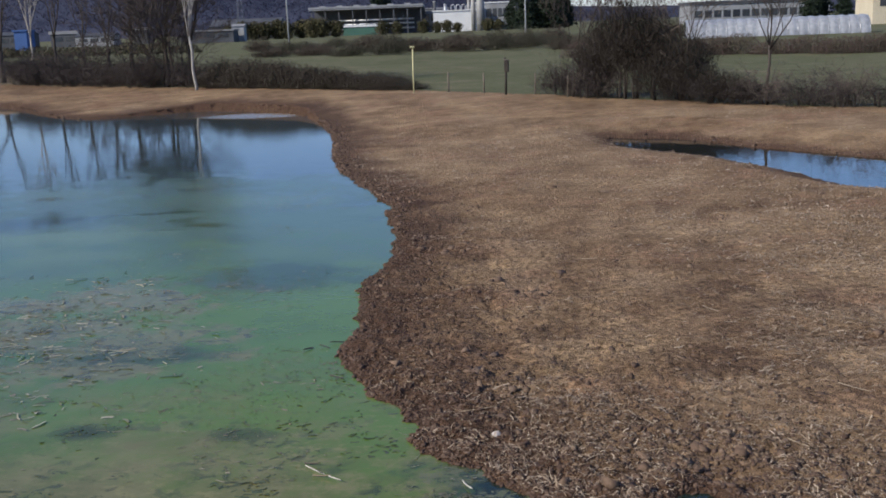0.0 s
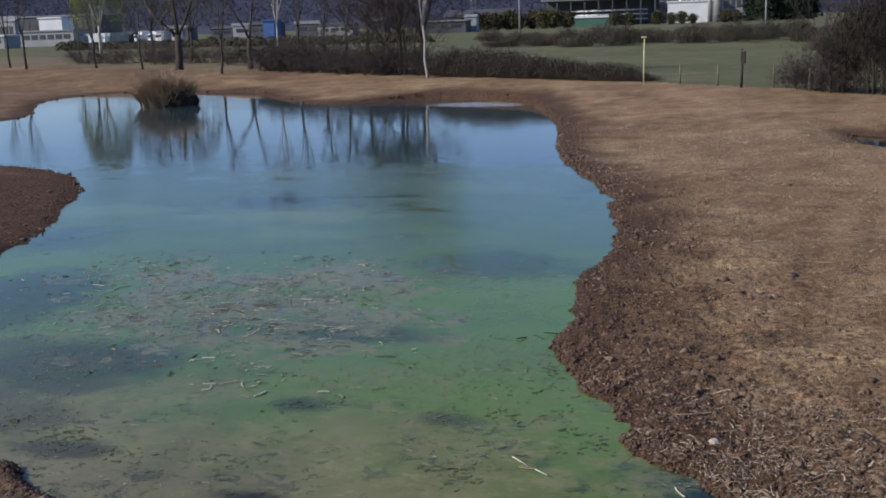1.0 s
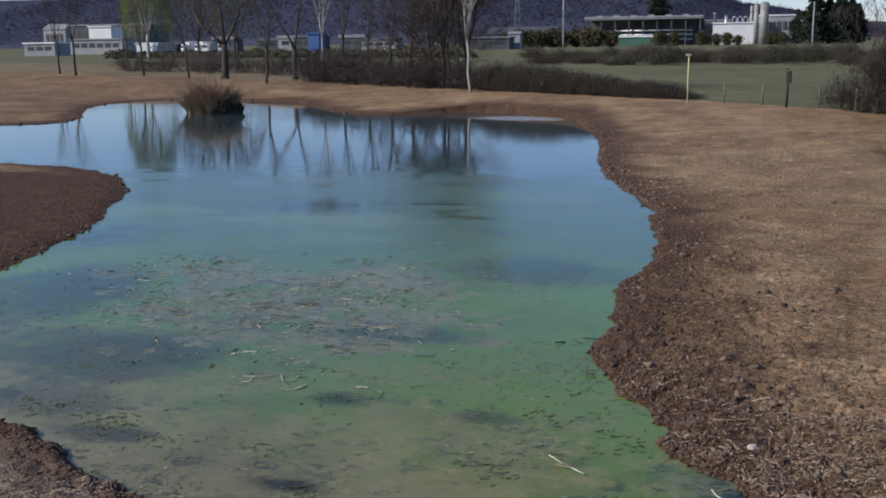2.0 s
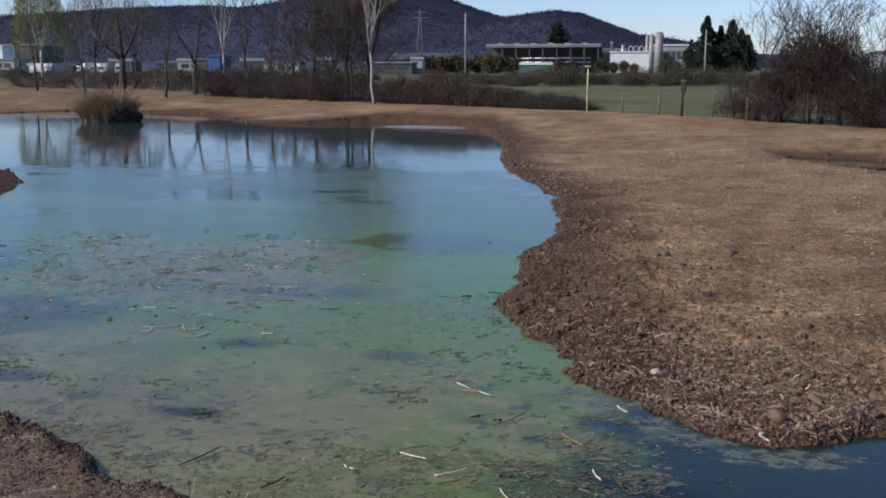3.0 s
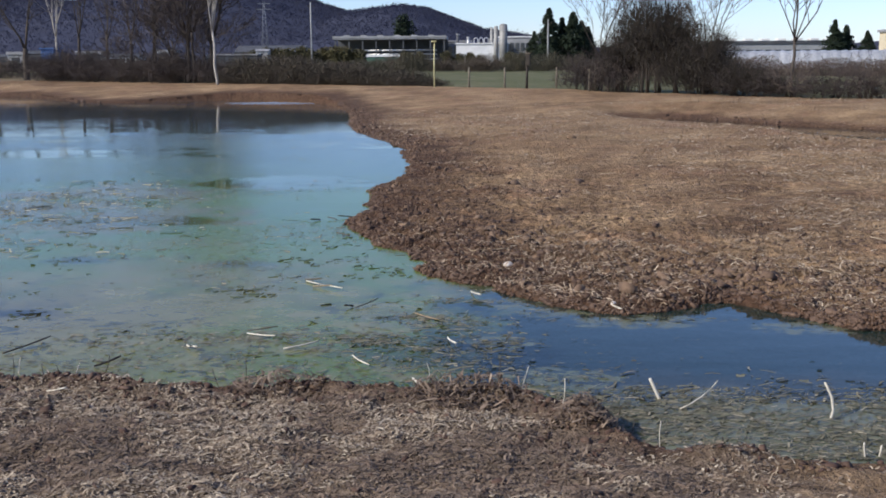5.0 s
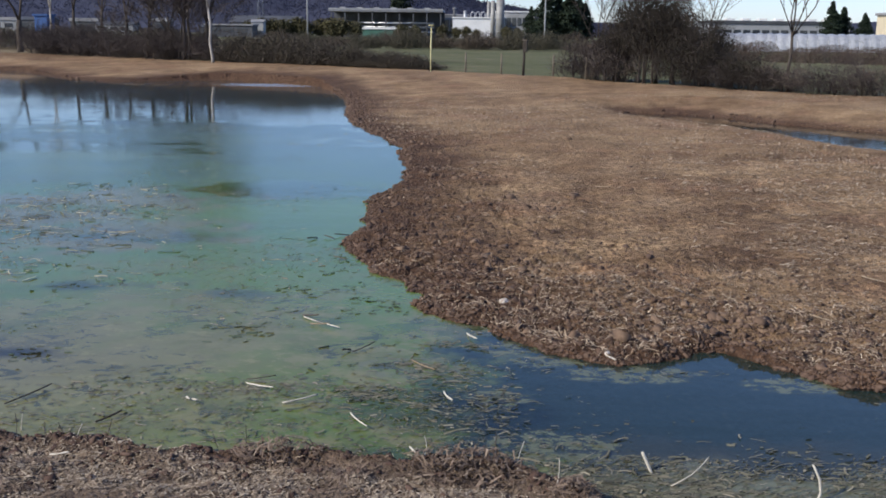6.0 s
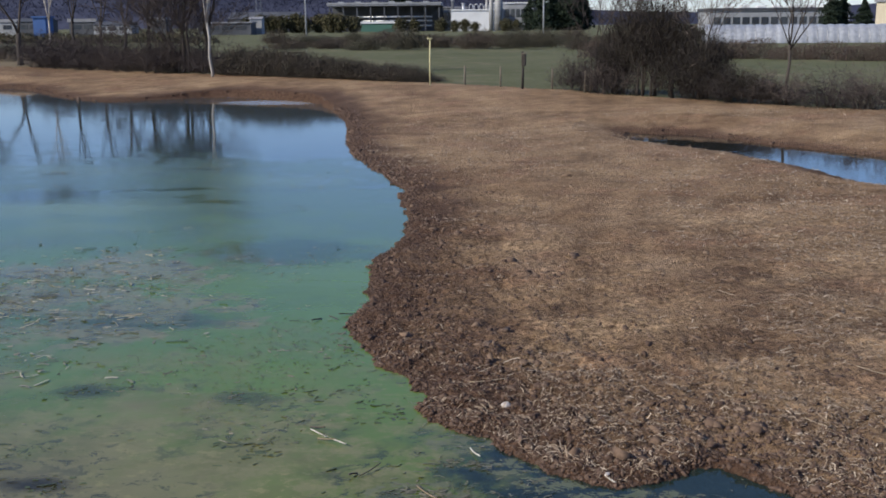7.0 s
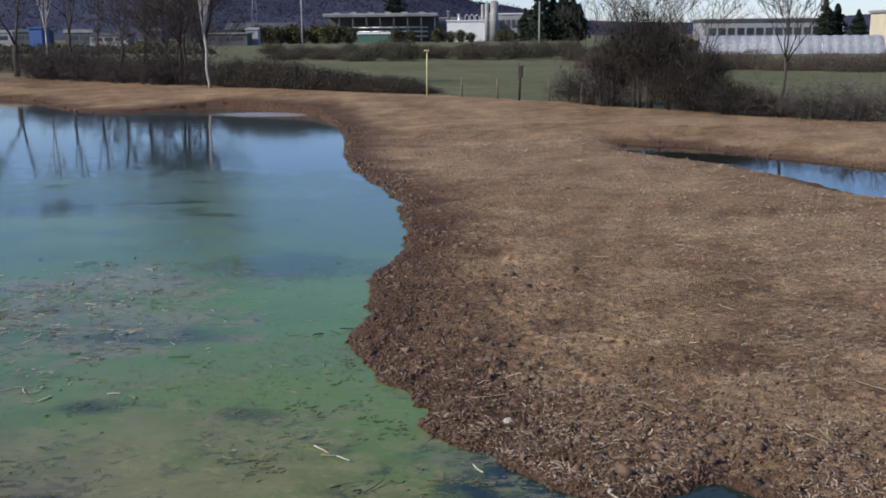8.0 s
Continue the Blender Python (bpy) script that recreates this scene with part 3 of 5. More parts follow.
def bare_tree(seed, height, radius, fork, limbs, spread=0.5, up=0.12, lean=0.0, bark=None, twig=None, many=(5, 4, 3)):
    """Trunk and crown meshes of a leafless tree: a trunk that forks into limbs."""
    rng = random.Random(seed)
    tv, tf, cv, cf = [], [], [], []
    top = Vector((lean * fork, 0.3 * lean * fork, fork))
    pts = [Vector((0, 0, -0.15)), Vector((0.0, 0, 0.25)), top * 0.35 + Vector((rng.gauss(0, 0.05), rng.gauss(0, 0.05), 0)), top * 0.7 + Vector((rng.gauss(0, 0.06), 0, 0)), top]
    tube(tv, tf, pts, [radius * 1.35, radius * 1.08, radius * 0.95, radius * 0.86, radius * 0.8], 9)
    lv, lf = tv, tf
    for i in range(limbs):
        a = 2 * math.pi * (i + rng.random() * 0.7) / limbs
        d = Vector((math.cos(a) * spread, math.sin(a) * spread, 1)).normalized()
        start = top - Vector((0, 0, 0.25 * rng.random() * fork * 0.5))
        grow(rng, lv, lf, (cv, cf), start, d, (height - fork) * rng.uniform(0.62, 0.9), radius * rng.uniform(0.36, 0.55), 0, 0.45, up, 6, many)
    return smooth(raw("trunk", tv, tf, bark)), raw("crown", cv, cf, twig)


def put_tree(name, meshes, label, m, group=""):
    ob = thing(name, label, "tree", m, group)
    part("trunk", meshes[0], ob)
    part("crown", meshes[1], ob)
    return ob


def on_ground(x, y, rz=0, s=1.0, dz=0.0):
    return Matrix.Translation((x, y, ground_z(x, y) + dz)) @ Matrix.Rotation(radians(rz), 4, "Z") @ Matrix.Scale(s, 4)


POLLARD = bare_tree(3, 8.6, 0.30, 2.7, 4, 0.62, 0.05, -0.10, BARK, TWIG, (3, 2, 2))
FORKED = bare_tree(13, 9.0, 0.24, 2.6, 3, 0.48, 0.06, 0.02, BARK, TWIG, (3, 2, 2))
SLIM = bare_tree(5, 11, 0.14, 3.8, 4, 0.33, 0.10, -0.02, BARK, TWIG, (4, 3, 2))
SLIM_B = bare_tree(8, 10, 0.12, 3.0, 4, 0.30, 0.10, 0.04, BARK, TWIG, (4, 3, 2))
BIRCH = bare_tree(11, 12.5, 0.085, 3.3, 6, 0.12, 0.13, -0.06, PALE_BARK, GREY_TWIG, (6, 5, 4))
THICK = bare_tree(33, 5.6, 0.065, 0.9, 8, 0.62, 0.03, 0.0, BARK, TWIG, (6, 5, 4))
THICK_B = bare_tree(37, 6.2, 0.07, 1.3, 7, 0.5, 0.03, 0.03, BARK, TWIG, (6, 5, 5))
TALL_THICK = [bare_tree(61 + i, 10.6, 0.12, 2.6, 7, 0.40, 0.06, 0.04 * i, BARK, (TWIG, GREY_TWIG)[i], (7, 7, 6)) for i in range(2)]
ALDER = bare_tree(21, 8.5, 0.09, 3.4, 5, 0.6, 0.06, 0.0, BARK, TWIG, (6, 5, 5))

put_tree("birch_tree", BIRCH, "slender leafless birch with pale bark standing by the bank", on_ground(-17, 64.6, 20))
ROW = [(-77.5, 105.5, SLIM, 0.9), (-71, 99.4, SLIM, 1.0), (-84, 129.6, SLIM_B, 1.2), (-52, 90.6, SLIM_B, 0.9), (-46.2, 87, POLLARD, 1.15), (-37.9, 78.5, SLIM_B, 0.9),
       (-38.9, 86.3, FORKED, 1.0), (-37.4, 89, BIRCH, 1.1), (-33.2, 83.5, SLIM, 0.95), (-29.7, 80.3, SLIM, 0.9), (-23.8, 73.4, SLIM_B, 0.95), (-19.8, 69.3, ALDER, 1.05),
       (-27, 78, SLIM_B, 1.0), (-61, 97, SLIM_B, 1.0)]
for i, (x, y, kind, s) in enumerate(ROW):
    lab = "leafless pollarded tree with thick forked limbs" if kind in (POLLARD, FORKED) else "pale-barked leafless birch behind other trees" if kind is BIRCH else "slim leafless tree with dark bark along the meadow's edge"
    ob = put_tree("pollard_tree" if kind in (POLLARD, FORKED) else "birch_tree" if kind is BIRCH else "bare_tree", kind, lab, on_ground(x, y, i * 67), "row of bare trees")
    ob.scale = (s, s, s)


def shrub_mesh(seed, height, width, stems, twig):
    rng = random.Random(seed)
    v, f, tv, tf = [], [], [], []
    for i in range(stems):
        a, r = rng.random() * 6.283, rng.random() ** 0.6 * width * 0.35
        p = Vector((math.cos(a) * r, math.sin(a) * r, -0.05))
        lean = rng.uniform(0.1, 1.1)
        d = Vector((math.cos(a) * lean, math.sin(a) * lean, 1)).normalized()
        grow(rng, v, f, (tv, tf), p, d, height * rng.uniform(0.55, 0.95), rng.uniform(0.02, 0.04), 1, 0.72, -0.02, 5)
    return raw("stem", v, f, BARK), raw("crown", tv, tf, twig)


SHRUBS = [shrub_mesh(40 + i, 3.2, 3.4, 26, TWIG if i % 2 else GREY_TWIG) for i in range(4)]

SHRUBS += [shrub_mesh(140 + i, 3.2, 3.4, 8, TWIG) for i in range(2)]   # see-through ones


def put_shrub(kind, x, y, rz, s, sz, label="leafless brown shrub in the boundary thicket", group="thicket"):
    ob = thing("bare_shrub", label, "shrub", on_ground(x, y, rz), group)
    tagged(part("stem_clump", SHRUBS[kind][0], ob), kind="stuff")
    part("crown", SHRUBS[kind][1], ob)
    ob.scale = (s, s, sz)
    return ob


rng = random.Random(77)
# tall thicket behind the birch, towards the pollards
for i in range(30):
    x = -17.5 - i * 0.62 + rng.uniform(-0.4, 0.4)
    put_shrub(1 + 2 * (i % 2), x, float(treeline(x)) + rng.uniform(0.5, 4), rng.uniform(0, 360), rng.uniform(0.6, 0.9), rng.uniform(0.5, 0.9))
for i in range(16):
    x = -36 - i * 2.6 + rng.uniform(-0.6, 0.6)
    put_shrub(i % 4, x, float(treeline(x)) + rng.uniform(9, 16), rng.uniform(0, 360), rng.uniform(0.8, 1.2), rng.uniform(0.6, 0.9))
# light twiggy shrubs towards the slender tree
for i in range(8):
    x = 3.4 + i * 0.40 + rng.uniform(-0.2, 0.2)
    put_shrub(4 + i % 2 if i < 6 else i % 4, x, float(treeline(x)) + rng.uniform(0.3, 2.0), rng.uniform(0, 360), rng.uniform(0.4, 0.55), 0.40 + 0.04 * i)
for i in range(22):
    x = 8.8 + i * 0.48 + rng.uniform(-0.3, 0.3)
    put_shrub(4 + i % 2 if i % 3 else i % 4, x, float(treeline(x)) + rng.uniform(0.5, 2.0), rng.uniform(0, 360), rng.uniform(0.35, 0.55), rng.uniform(0.36, 0.62))
for i, (x, off, s) in enumerate([(-18.6, 2.6, 0.95), (-20.3, 1.6, 1.04), (-22.4, 3.4, 0.72)]):
    ob = put_tree("bushy_tree", TALL_THICK[i % 2], "tall leafless tree with a hazy grey crown of fine twigs", on_ground(x, float(treeline(x)) + off, 47 * i), "bushy trees along the boundary")
    ob.scale = (s, s, s)
for i, (x, off, s) in enumerate([(-20.5, 1.5, 1.2), (-23.4, 1.2, 1.0), (-18.6, 1.4, 0.9),
                                 (-26.6, 1.0, 0.62), (-29.4, 1.4, 0.5), (-31.8, 1.0, 0.42), (-35.0, 1.5, 0.4)]):
    ob = put_tree("bushy_tree", (THICK, THICK_B)[i % 2], "many-stemmed leafless tree with a dense dark crown", on_ground(x, float(treeline(x)) + off, 53 * i), "bushy trees along the boundary")
    ob.scale = (s, s, s)
put_tree("bare_tree", bare_tree(51, 6.8, 0.065, 2.3, 6, 0.36, 0.07, 0.0, BARK, TWIG, (6, 4, 3)), "slender leafless tree with upright forked limbs", on_ground(11.75, 42.3, 40))


def hanging(seed, height, radius, strands, material):
    """The crown of a willow coming into leaf: arching strands of small leaves."""
    r = np.random.RandomState(seed)
    a, q = r.uniform(0, 6.283, strands), np.sqrt(r.uniform(0, 1, strands))
    top = height * (1 - 0.30 * q ** 2) * r.uniform(0.8, 1.0, strands)
    drop = r.uniform(0.2, 0.55, strands) * height
    k = 34
    t = np.linspace(0, 1, k)[None, :] + r.uniform(-0.02, 0.02, (strands, k))
    x = (np.cos(a) * q * radius)[:, None] * (0.75 + 0.35 * t) + r.normal(0, 0.06, (strands, k))
    y = (np.sin(a) * q * radius)[:, None] * (0.75 + 0.35 * t) + r.normal(0, 0.06, (strands, k))
    c = np.stack([x, y, top[:, None] - drop[:, None] * t], 2).reshape(-1, 3)
    n = len(c)
    d, w = r.normal(0, 1, (n, 3)) * (0.03, 0.03, 0.10), r.normal(0, 0.022, (n, 3))
    v = np.stack([c - d, c + w, c + d, c - w], 1).reshape(-1, 3)
    return arrays("crown", v, np.arange(4 * n).reshape(-1, 4), material)


WILLOW_LEAF = islands("willow_leaf", [(0.16, 0.19, 0.03), (0.21, 0.24, 0.045), (0.12, 0.15, 0.03), (0.18, 0.19, 0.05)])
willow = thing("willow_tree", "tall willow just coming into yellow-green leaf", "tree", on_ground(-76.8, 123.2))
part("trunk", smooth(bare_tree(91, 14, 0.22, 4.5, 5, 0.35, 0.08, 0.02, PALE_BARK, TWIG, (4, 3, 2))[0]), willow)
part("crown", hanging(92, 17, 3.6, 620, WILLOW_LEAF), willow)
GREEN_TWIG = islands("greenish_twig", [(0.075, 0.078, 0.040), (0.095, 0.095, 0.052), (0.060, 0.058, 0.036), (0.11, 0.105, 0.062)])
for i, (x, y, s) in enumerate([(-68, 121, 0.92), (-61, 118, 0.84)]):
    ob = thing("willow_tree", "leafless willow with greenish hanging twigs", "tree", on_ground(x, y, 70 * i), "willows beyond the meadow")
    part("trunk", bare_tree(94 + i, 13, 0.2, 4.0, 5, 0.35, 0.08, 0.0, BARK, TWIG, (4, 3, 2))[0], ob)
    part("crown", hanging(96 + i, 16, 4.2, 300, GREEN_TWIG), ob)
    ob.scale = (s, s, s)


def leaf_clump(name, rng, n, shape, size, material):
    """n small leaf triangles pairs strewn through a body given by shape(rng)."""
    c = np.array([shape(rng) for _ in range(n)])
    r = np.random.RandomState(rng.randrange(10 ** 6))
    a, b = r.normal(size=(n, 3)), r.normal(size=(n, 3))
    a /= np.linalg.norm(a, axis=1)[:, None]
    b -= a * (a * b).sum(1)[:, None]
    b /= np.linalg.norm(b, axis=1)[:, None]
    s = size * r.uniform(0.6, 1.4, (n, 1))
    verts = np.stack([c - a * s, c + b * s * 0.6, c + a * s, c - b * s * 0.6], 1).reshape(-1, 3)
    return arrays(name, verts, np.arange(4 * n).reshape(-1, 4), material)


def hedge_shape(w, dpt, h):
    def f(r):
        while True:
            x, y, z = r.uniform(-1, 1), r.uniform(-1, 1), r.uniform(0, 1)
            if x * x + y * y * 0.6 + (z * z) < 1.0 + 0.25 * math.sin(5 * x + 3 * y):
                return (x * w, y * dpt, z * h)
    return f


def ragged_dome(w, dpt, h, seed, low=0.12, foot=0.55, fall=0.75):
    """Points of a bush body: clusters along arching stems, thinner at the rim."""
    pick = random.Random(seed)
    tufts = []
    for _ in range(90):
        a, q = pick.random() * 6.283, pick.random() ** 0.5
        top = h * (1 - fall * q ** 2.2) * pick.uniform(0.75, 1.12)
        tufts.append((math.cos(a) * q * w, math.sin(a) * q * dpt, top))

    def fn(r):
        x, y, top = tufts[r.randrange(90)]
        u = low + (1 - low) * r.random() ** 0.8
        k = 0.10 + 0.16 * w * (0.4 + u * (1.2 - u))
        f = foot + (1 - foot) * u
        return (x * f + r.gauss(0, k), y * f + r.gauss(0, k), max(0.05, top * u + r.gauss(0, 0.09)))
    return fn


def twig_haze(name, seed, n, shape, length, width, material):
    """n fine twigs, thin slivers leaning up and outwards, through a body given by shape."""
    pick, r = random.Random(seed), np.random.RandomState(seed)
    c = np.array([shape(pick) for _ in range(n)])
    d = r.normal(0, 0.55, (n, 3)) + np.stack([c[:, 0] * 0.35, c[:, 1] * 0.35, np.full(n, 0.8)], 1)
    d /= np.linalg.norm(d, axis=1)[:, None]
    w = np.cross(d, r.normal(size=(n, 3)))
    w /= np.linalg.norm(w, axis=1)[:, None]
    d, w = d * length * r.uniform(0.5, 1.5, (n, 1)), w * width * r.uniform(0.6, 1.5, (n, 1))
    v = np.stack([c - w, c + w, c + d + w * 0.3, c + d - w * 0.3], 1).reshape(-1, 3)
    return arrays(name, v, np.arange(4 * n).reshape(-1, 4), material)


BROWN_BUSH = islands("brown_bush_twig", [(0.030, 0.024, 0.023), (0.041, 0.032, 0.030), (0.024, 0.020, 0.019), (0.052, 0.042, 0.038)])
DARK_BUSH = islands("dark_bush_twig", [(0.020, 0.016, 0.014), (0.032, 0.025, 0.021), (0.025, 0.022, 0.014), (0.045, 0.035, 0.030)])
HEDGE_MIX = islands("bramble_twig", [(0.042, 0.036, 0.028), (0.066, 0.053, 0.044), (0.052, 0.050, 0.030), (0.085, 0.066, 0.054), (0.034, 0.030, 0.022)])
HEDGES = [twig_haze("crown", 60 + i, 9000, ragged_dome(1.3, 0.9, 1.55, 530 + i, 0.05), 0.11, 0.012, HEDGE_MIX) for i in range(4)]
for i in range(20):
    x = -16.2 + i * 0.66 + rng.uniform(-0.2, 0.2)
    hgt = 1.10 - 0.035 * i + rng.uniform(-0.18, 0.18)
    ob = thing("hedge_bush", "dense dark bramble bush in a low hedge", "bush", on_ground(x, float(treeline(x)) + 1.4, rng.uniform(0, 360)), "hedge along the meadow")
    part("crown", HEDGES[i % 4], ob)
    tagged(part("stem_clump", SHRUBS[i % 4][0], ob, m=Matrix.Diagonal((0.5, 0.5, 0.45, 1))), kind="stuff")
    ob.scale = (1, 1, hgt)

# ---- posts ----
post = thing("marker_post", "tall pale yellow marker post with a small cross piece on top", "post", on_ground(-3.0, 54.6, 12))
part("shaft", tube_mesh("shaft", [(0, 0, -0.2), (0.0, 0, 1.2), (0.02, 0, 2.3)], [0.036, 0.032, 0.030], YELLOW, 10), post)
part("cap", box_mesh("cap", -0.12, 0.13, -0.08, 0.08, 2.3, 2.38, YELLOW, 0.015), post)
bx = thing("nest_box_post", "dark wooden post carrying a tall narrow nest box", "post", on_ground(1.62, 50.4, -10))
part("shaft", tube_mesh("shaft", [(0, 0, -0.2), (0.03, 0, 0.9), (0.0, 0, 1.75)], [0.065, 0.06, 0.05], DARKWOOD, 8), bx)
nest = part("nest_box", box_mesh("nest_box", -0.03, 0.17, -0.14, 0.10, 1.08, 1.62, DARKWOOD, 0.01), bx)
part("lid", box_mesh("lid", -0.06, 0.20, -0.18, 0.13, 1.62, 1.66, WOOD, 0.008), nest)
FENCE_POST = tube_mesh("fence_post", [(0, 0, -0.2), (0.01, 0, 0.5), (0.0, 0, 1.0)], [0.05, 0.045, 0.04], WOOD, 7)
for i, x in enumerate([-1.2, 0.6, 3.0, 4.4]):
    thing("fence_post", "short weathered wooden fence post by the bushes", "post", on_ground(x, float(treeline(x)) + 0.35, i * 40), "fence along the meadow", FENCE_POST)


def utility_pole(x, y, h, arms=1):
    ob = thing("utility_pole", "tall grey utility pole standing in the far field", "pole", on_ground(x, y, 8), "utility poles")
    part("shaft", tube_mesh("shaft", [(0, 0, -0.5), (0, 0, h * 0.5), (0, 0, h)], [0.17, 0.15, 0.12], GREYWALL, 8), ob)
    if arms:
        part("crossarm", box_mesh("crossarm", -0.8, 0.8, -0.07, 0.07, h - 0.8, h - 0.65, DARKWOOD, 0.02), ob)
    return ob


utility_pole(-35, 200, 12.5)
utility_pole(9.8, 200, 9.0)

# ---- far hills ----
def hill(name, y0, depth, pts, seed, label):
    px, pz = [p[0] for p in pts], [p[1] for p in pts]
    n, m = 700, 70
    u = np.linspace(px[0], px[-1], n)
    w = np.linspace(0, 1, m)
    X, W = np.meshgrid(u, w)
    Z = np.interp(X, px, pz) * np.sin(W * math.pi / 2) ** 0.8
    Y = y0 + W * depth
    Z = Z + 6 * fbm(X, Y, 90, 4, 0.6, seed) * np.minimum(1, W * 4) * (1 - W) ** 0.5
    Z[0] = -5
    i = np.arange(n * m).reshape(m, n)
    f = np.stack([i[:-1, :-1], i[:-1, 1:], i[1:, 1:], i[1:, :-1]], -1).reshape(-1, 4)
    return tagged(new(name, arrays(name, np.stack([X.ravel(), Y.ravel(), Z.ravel()], 1), f, HAZY_HILL)), label, "hill", kind="structure")


RIDGE = [(-2600, 95), (-1600, 100), (-1300, 102), (-1150, 106), (-951, 116), (-850, 118), (-806, 114), (-774, 108), (-746, 110), (-712, 116), (-673, 122), (-617, 130), (-507, 142), (-410, 138),
         (-367, 120), (-324, 104), (-271, 88), (-228, 93), (-174, 100), (-127, 94), (-78, 75), (-24, 55), (40, 46), (110, 30), (200, 10)]
hill("backdrop_hill", 1300, 700, RIDGE, 4, "distant wooded hill, blue distance haze painted into its colour")
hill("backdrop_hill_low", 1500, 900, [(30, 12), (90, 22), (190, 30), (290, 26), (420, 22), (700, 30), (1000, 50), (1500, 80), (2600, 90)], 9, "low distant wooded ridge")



def hill_forest(n, x0, x1, seed):
    """Bare woods on the hill: ragged tufts, close together on the ridge."""
    r = np.random.RandomState(seed)
    px, pz = [p[0] for p in RIDGE], [p[1] for p in RIDGE]
    x = r.uniform(x0, x1, n)
    w = np.where(r.uniform(0, 1, n) < 0.35, r.uniform(0.93, 1.0, n), r.uniform(0.02, 1.0, n))
    y = 1300 + w * 700
    z = np.interp(x, px, pz) * np.sin(w * math.pi / 2) ** 0.8
    k = 5
    c = np.repeat(np.stack([x, y, z], 1), k, 0) + r.normal(0, 1, (n * k, 3)) * (2.2, 2.2, 2.2) + (0, 0, 2.6)
    a, b = r.normal(size=(n * k, 3)), r.normal(size=(n * k, 3))
    s = r.uniform(0.5, 1.5, (n * k, 1))
    a, b = a / np.linalg.norm(a, axis=1)[:, None] * s, b / np.linalg.norm(b, axis=1)[:, None] * s
    v = np.stack([c - a, c + b, c + a, c - b], 1).reshape(-1, 3)
    return arrays("hill_forest", v, np.arange(4 * n * k).reshape(-1, 4), HAZY_HILL_TREE)


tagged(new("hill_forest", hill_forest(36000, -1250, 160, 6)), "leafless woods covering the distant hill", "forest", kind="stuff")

# ---- dense bushes towards the slender tree ----
DENSE = {"dark": [twig_haze("crown", 160 + i, 8000, ragged_dome(1.5, 1.2, 2.5, 500 + i, 0.30), 0.16, 0.010, DARK_BUSH) for i in range(2)],
         "tall": [twig_haze("crown", 170 + i, 15000, ragged_dome(1.75, 1.2, 3.9, 510 + i, 0.44, 0.2, 0.35), 0.20, 0.010, DARK_BUSH) for i in range(2)],
         "brown": [twig_haze("crown", 180 + i, 1700, ragged_dome(1.3, 1.0, 2.0, 520 + i, 0.2, 0.3), 0.22, 0.007, BROWN_BUSH) for i in range(2)]}
LABELS = {"dark": "dense dark bramble thicket at the meadow's edge", "tall": "tall dense brown bush on several bare stems", "brown": "leafless brown bush with fine dense twigs"}
for i, (kind, x, off, s, sz) in enumerate([("dark", 7.9, 0.7, 0.75, 0.85), ("dark", 8.9, 0.9, 0.85, 0.8), ("tall", 6.9, 1.4, 1.0, 1.08), ("tall", 7.8, 1.8, 0.85, 0.92), ("tall", 5.7, 1.7, 0.7, 0.66), ("tall", 9.0, 1.7, 0.7, 0.7), ("brown", 5.6, 0.9, 1.0, 1.05),
                                           ("brown", 4.7, 1.0, 1.0, 1.1), ("brown", 3.9, 1.1, 0.8, 0.9), ("dark", 9.9, 0.9, 0.7, 0.6), ("dark", 10.7, 1.0, 0.7, 0.5), ("brown", 11.5, 1.1, 0.9, 0.5), ("brown", 12.6, 1.0, 1.0, 0.48),
                                           ("brown", 13.8, 1.1, 1.0, 0.5), ("brown", 15.0, 1.2, 1.0, 0.48), ("brown", 16.3, 1.1, 1.0, 0.5), ("brown", 9.4, 1.8, 0.9, 0.9)]):
    ob = thing("dense_bush", LABELS[kind], "bush", on_ground(x, float(treeline(x)) + off, i * 70), "bushes at the meadow's edge")
    part("crown", DENSE[kind][i % 2], ob)
    rs = random.Random(210 + i)
    for j in range(4 if kind == "tall" else 3):
        fx, fy = rs.uniform(-0.5, 0.5), rs.uniform(-0.4, 0.4)
        tall = 2.6 if kind == "tall" else 1.3
        part("stem", tube_mesh("stem", [(fx, fy, -0.1), (fx * 1.2 + rs.uniform(-0.1, 0.1), fy, tall * 0.35), (fx * 1.5, fy * 1.3, tall * 0.7), (fx * 1.2, fy, tall)], [0.055, 0.045, 0.04, 0.02], BARK, 7), ob)
    ob.scale = (s, s, sz)
STEMMY = [bare_tree(71 + i, 6.6, 0.07, 1.7, 5, 0.34, 0.07, 0.05, BARK, GREY_TWIG if i else TWIG, (5, 4, 3)) for i in range(2)]
for i, (x, off, s) in enumerate([(4.9, 1.8, 0.85), (6.6, 1.3, 0.95), (7.3, 1.5, 0.9), (9.0, 1.4, 0.88)]):
    ob = put_tree("bare_tree", STEMMY[i % 2], "leafless tree with upright limbs rising out of bushes", on_ground(x, float(treeline(x)) + off, 61 * i), "trees in the bushes")
    ob.scale = (s, s, s)
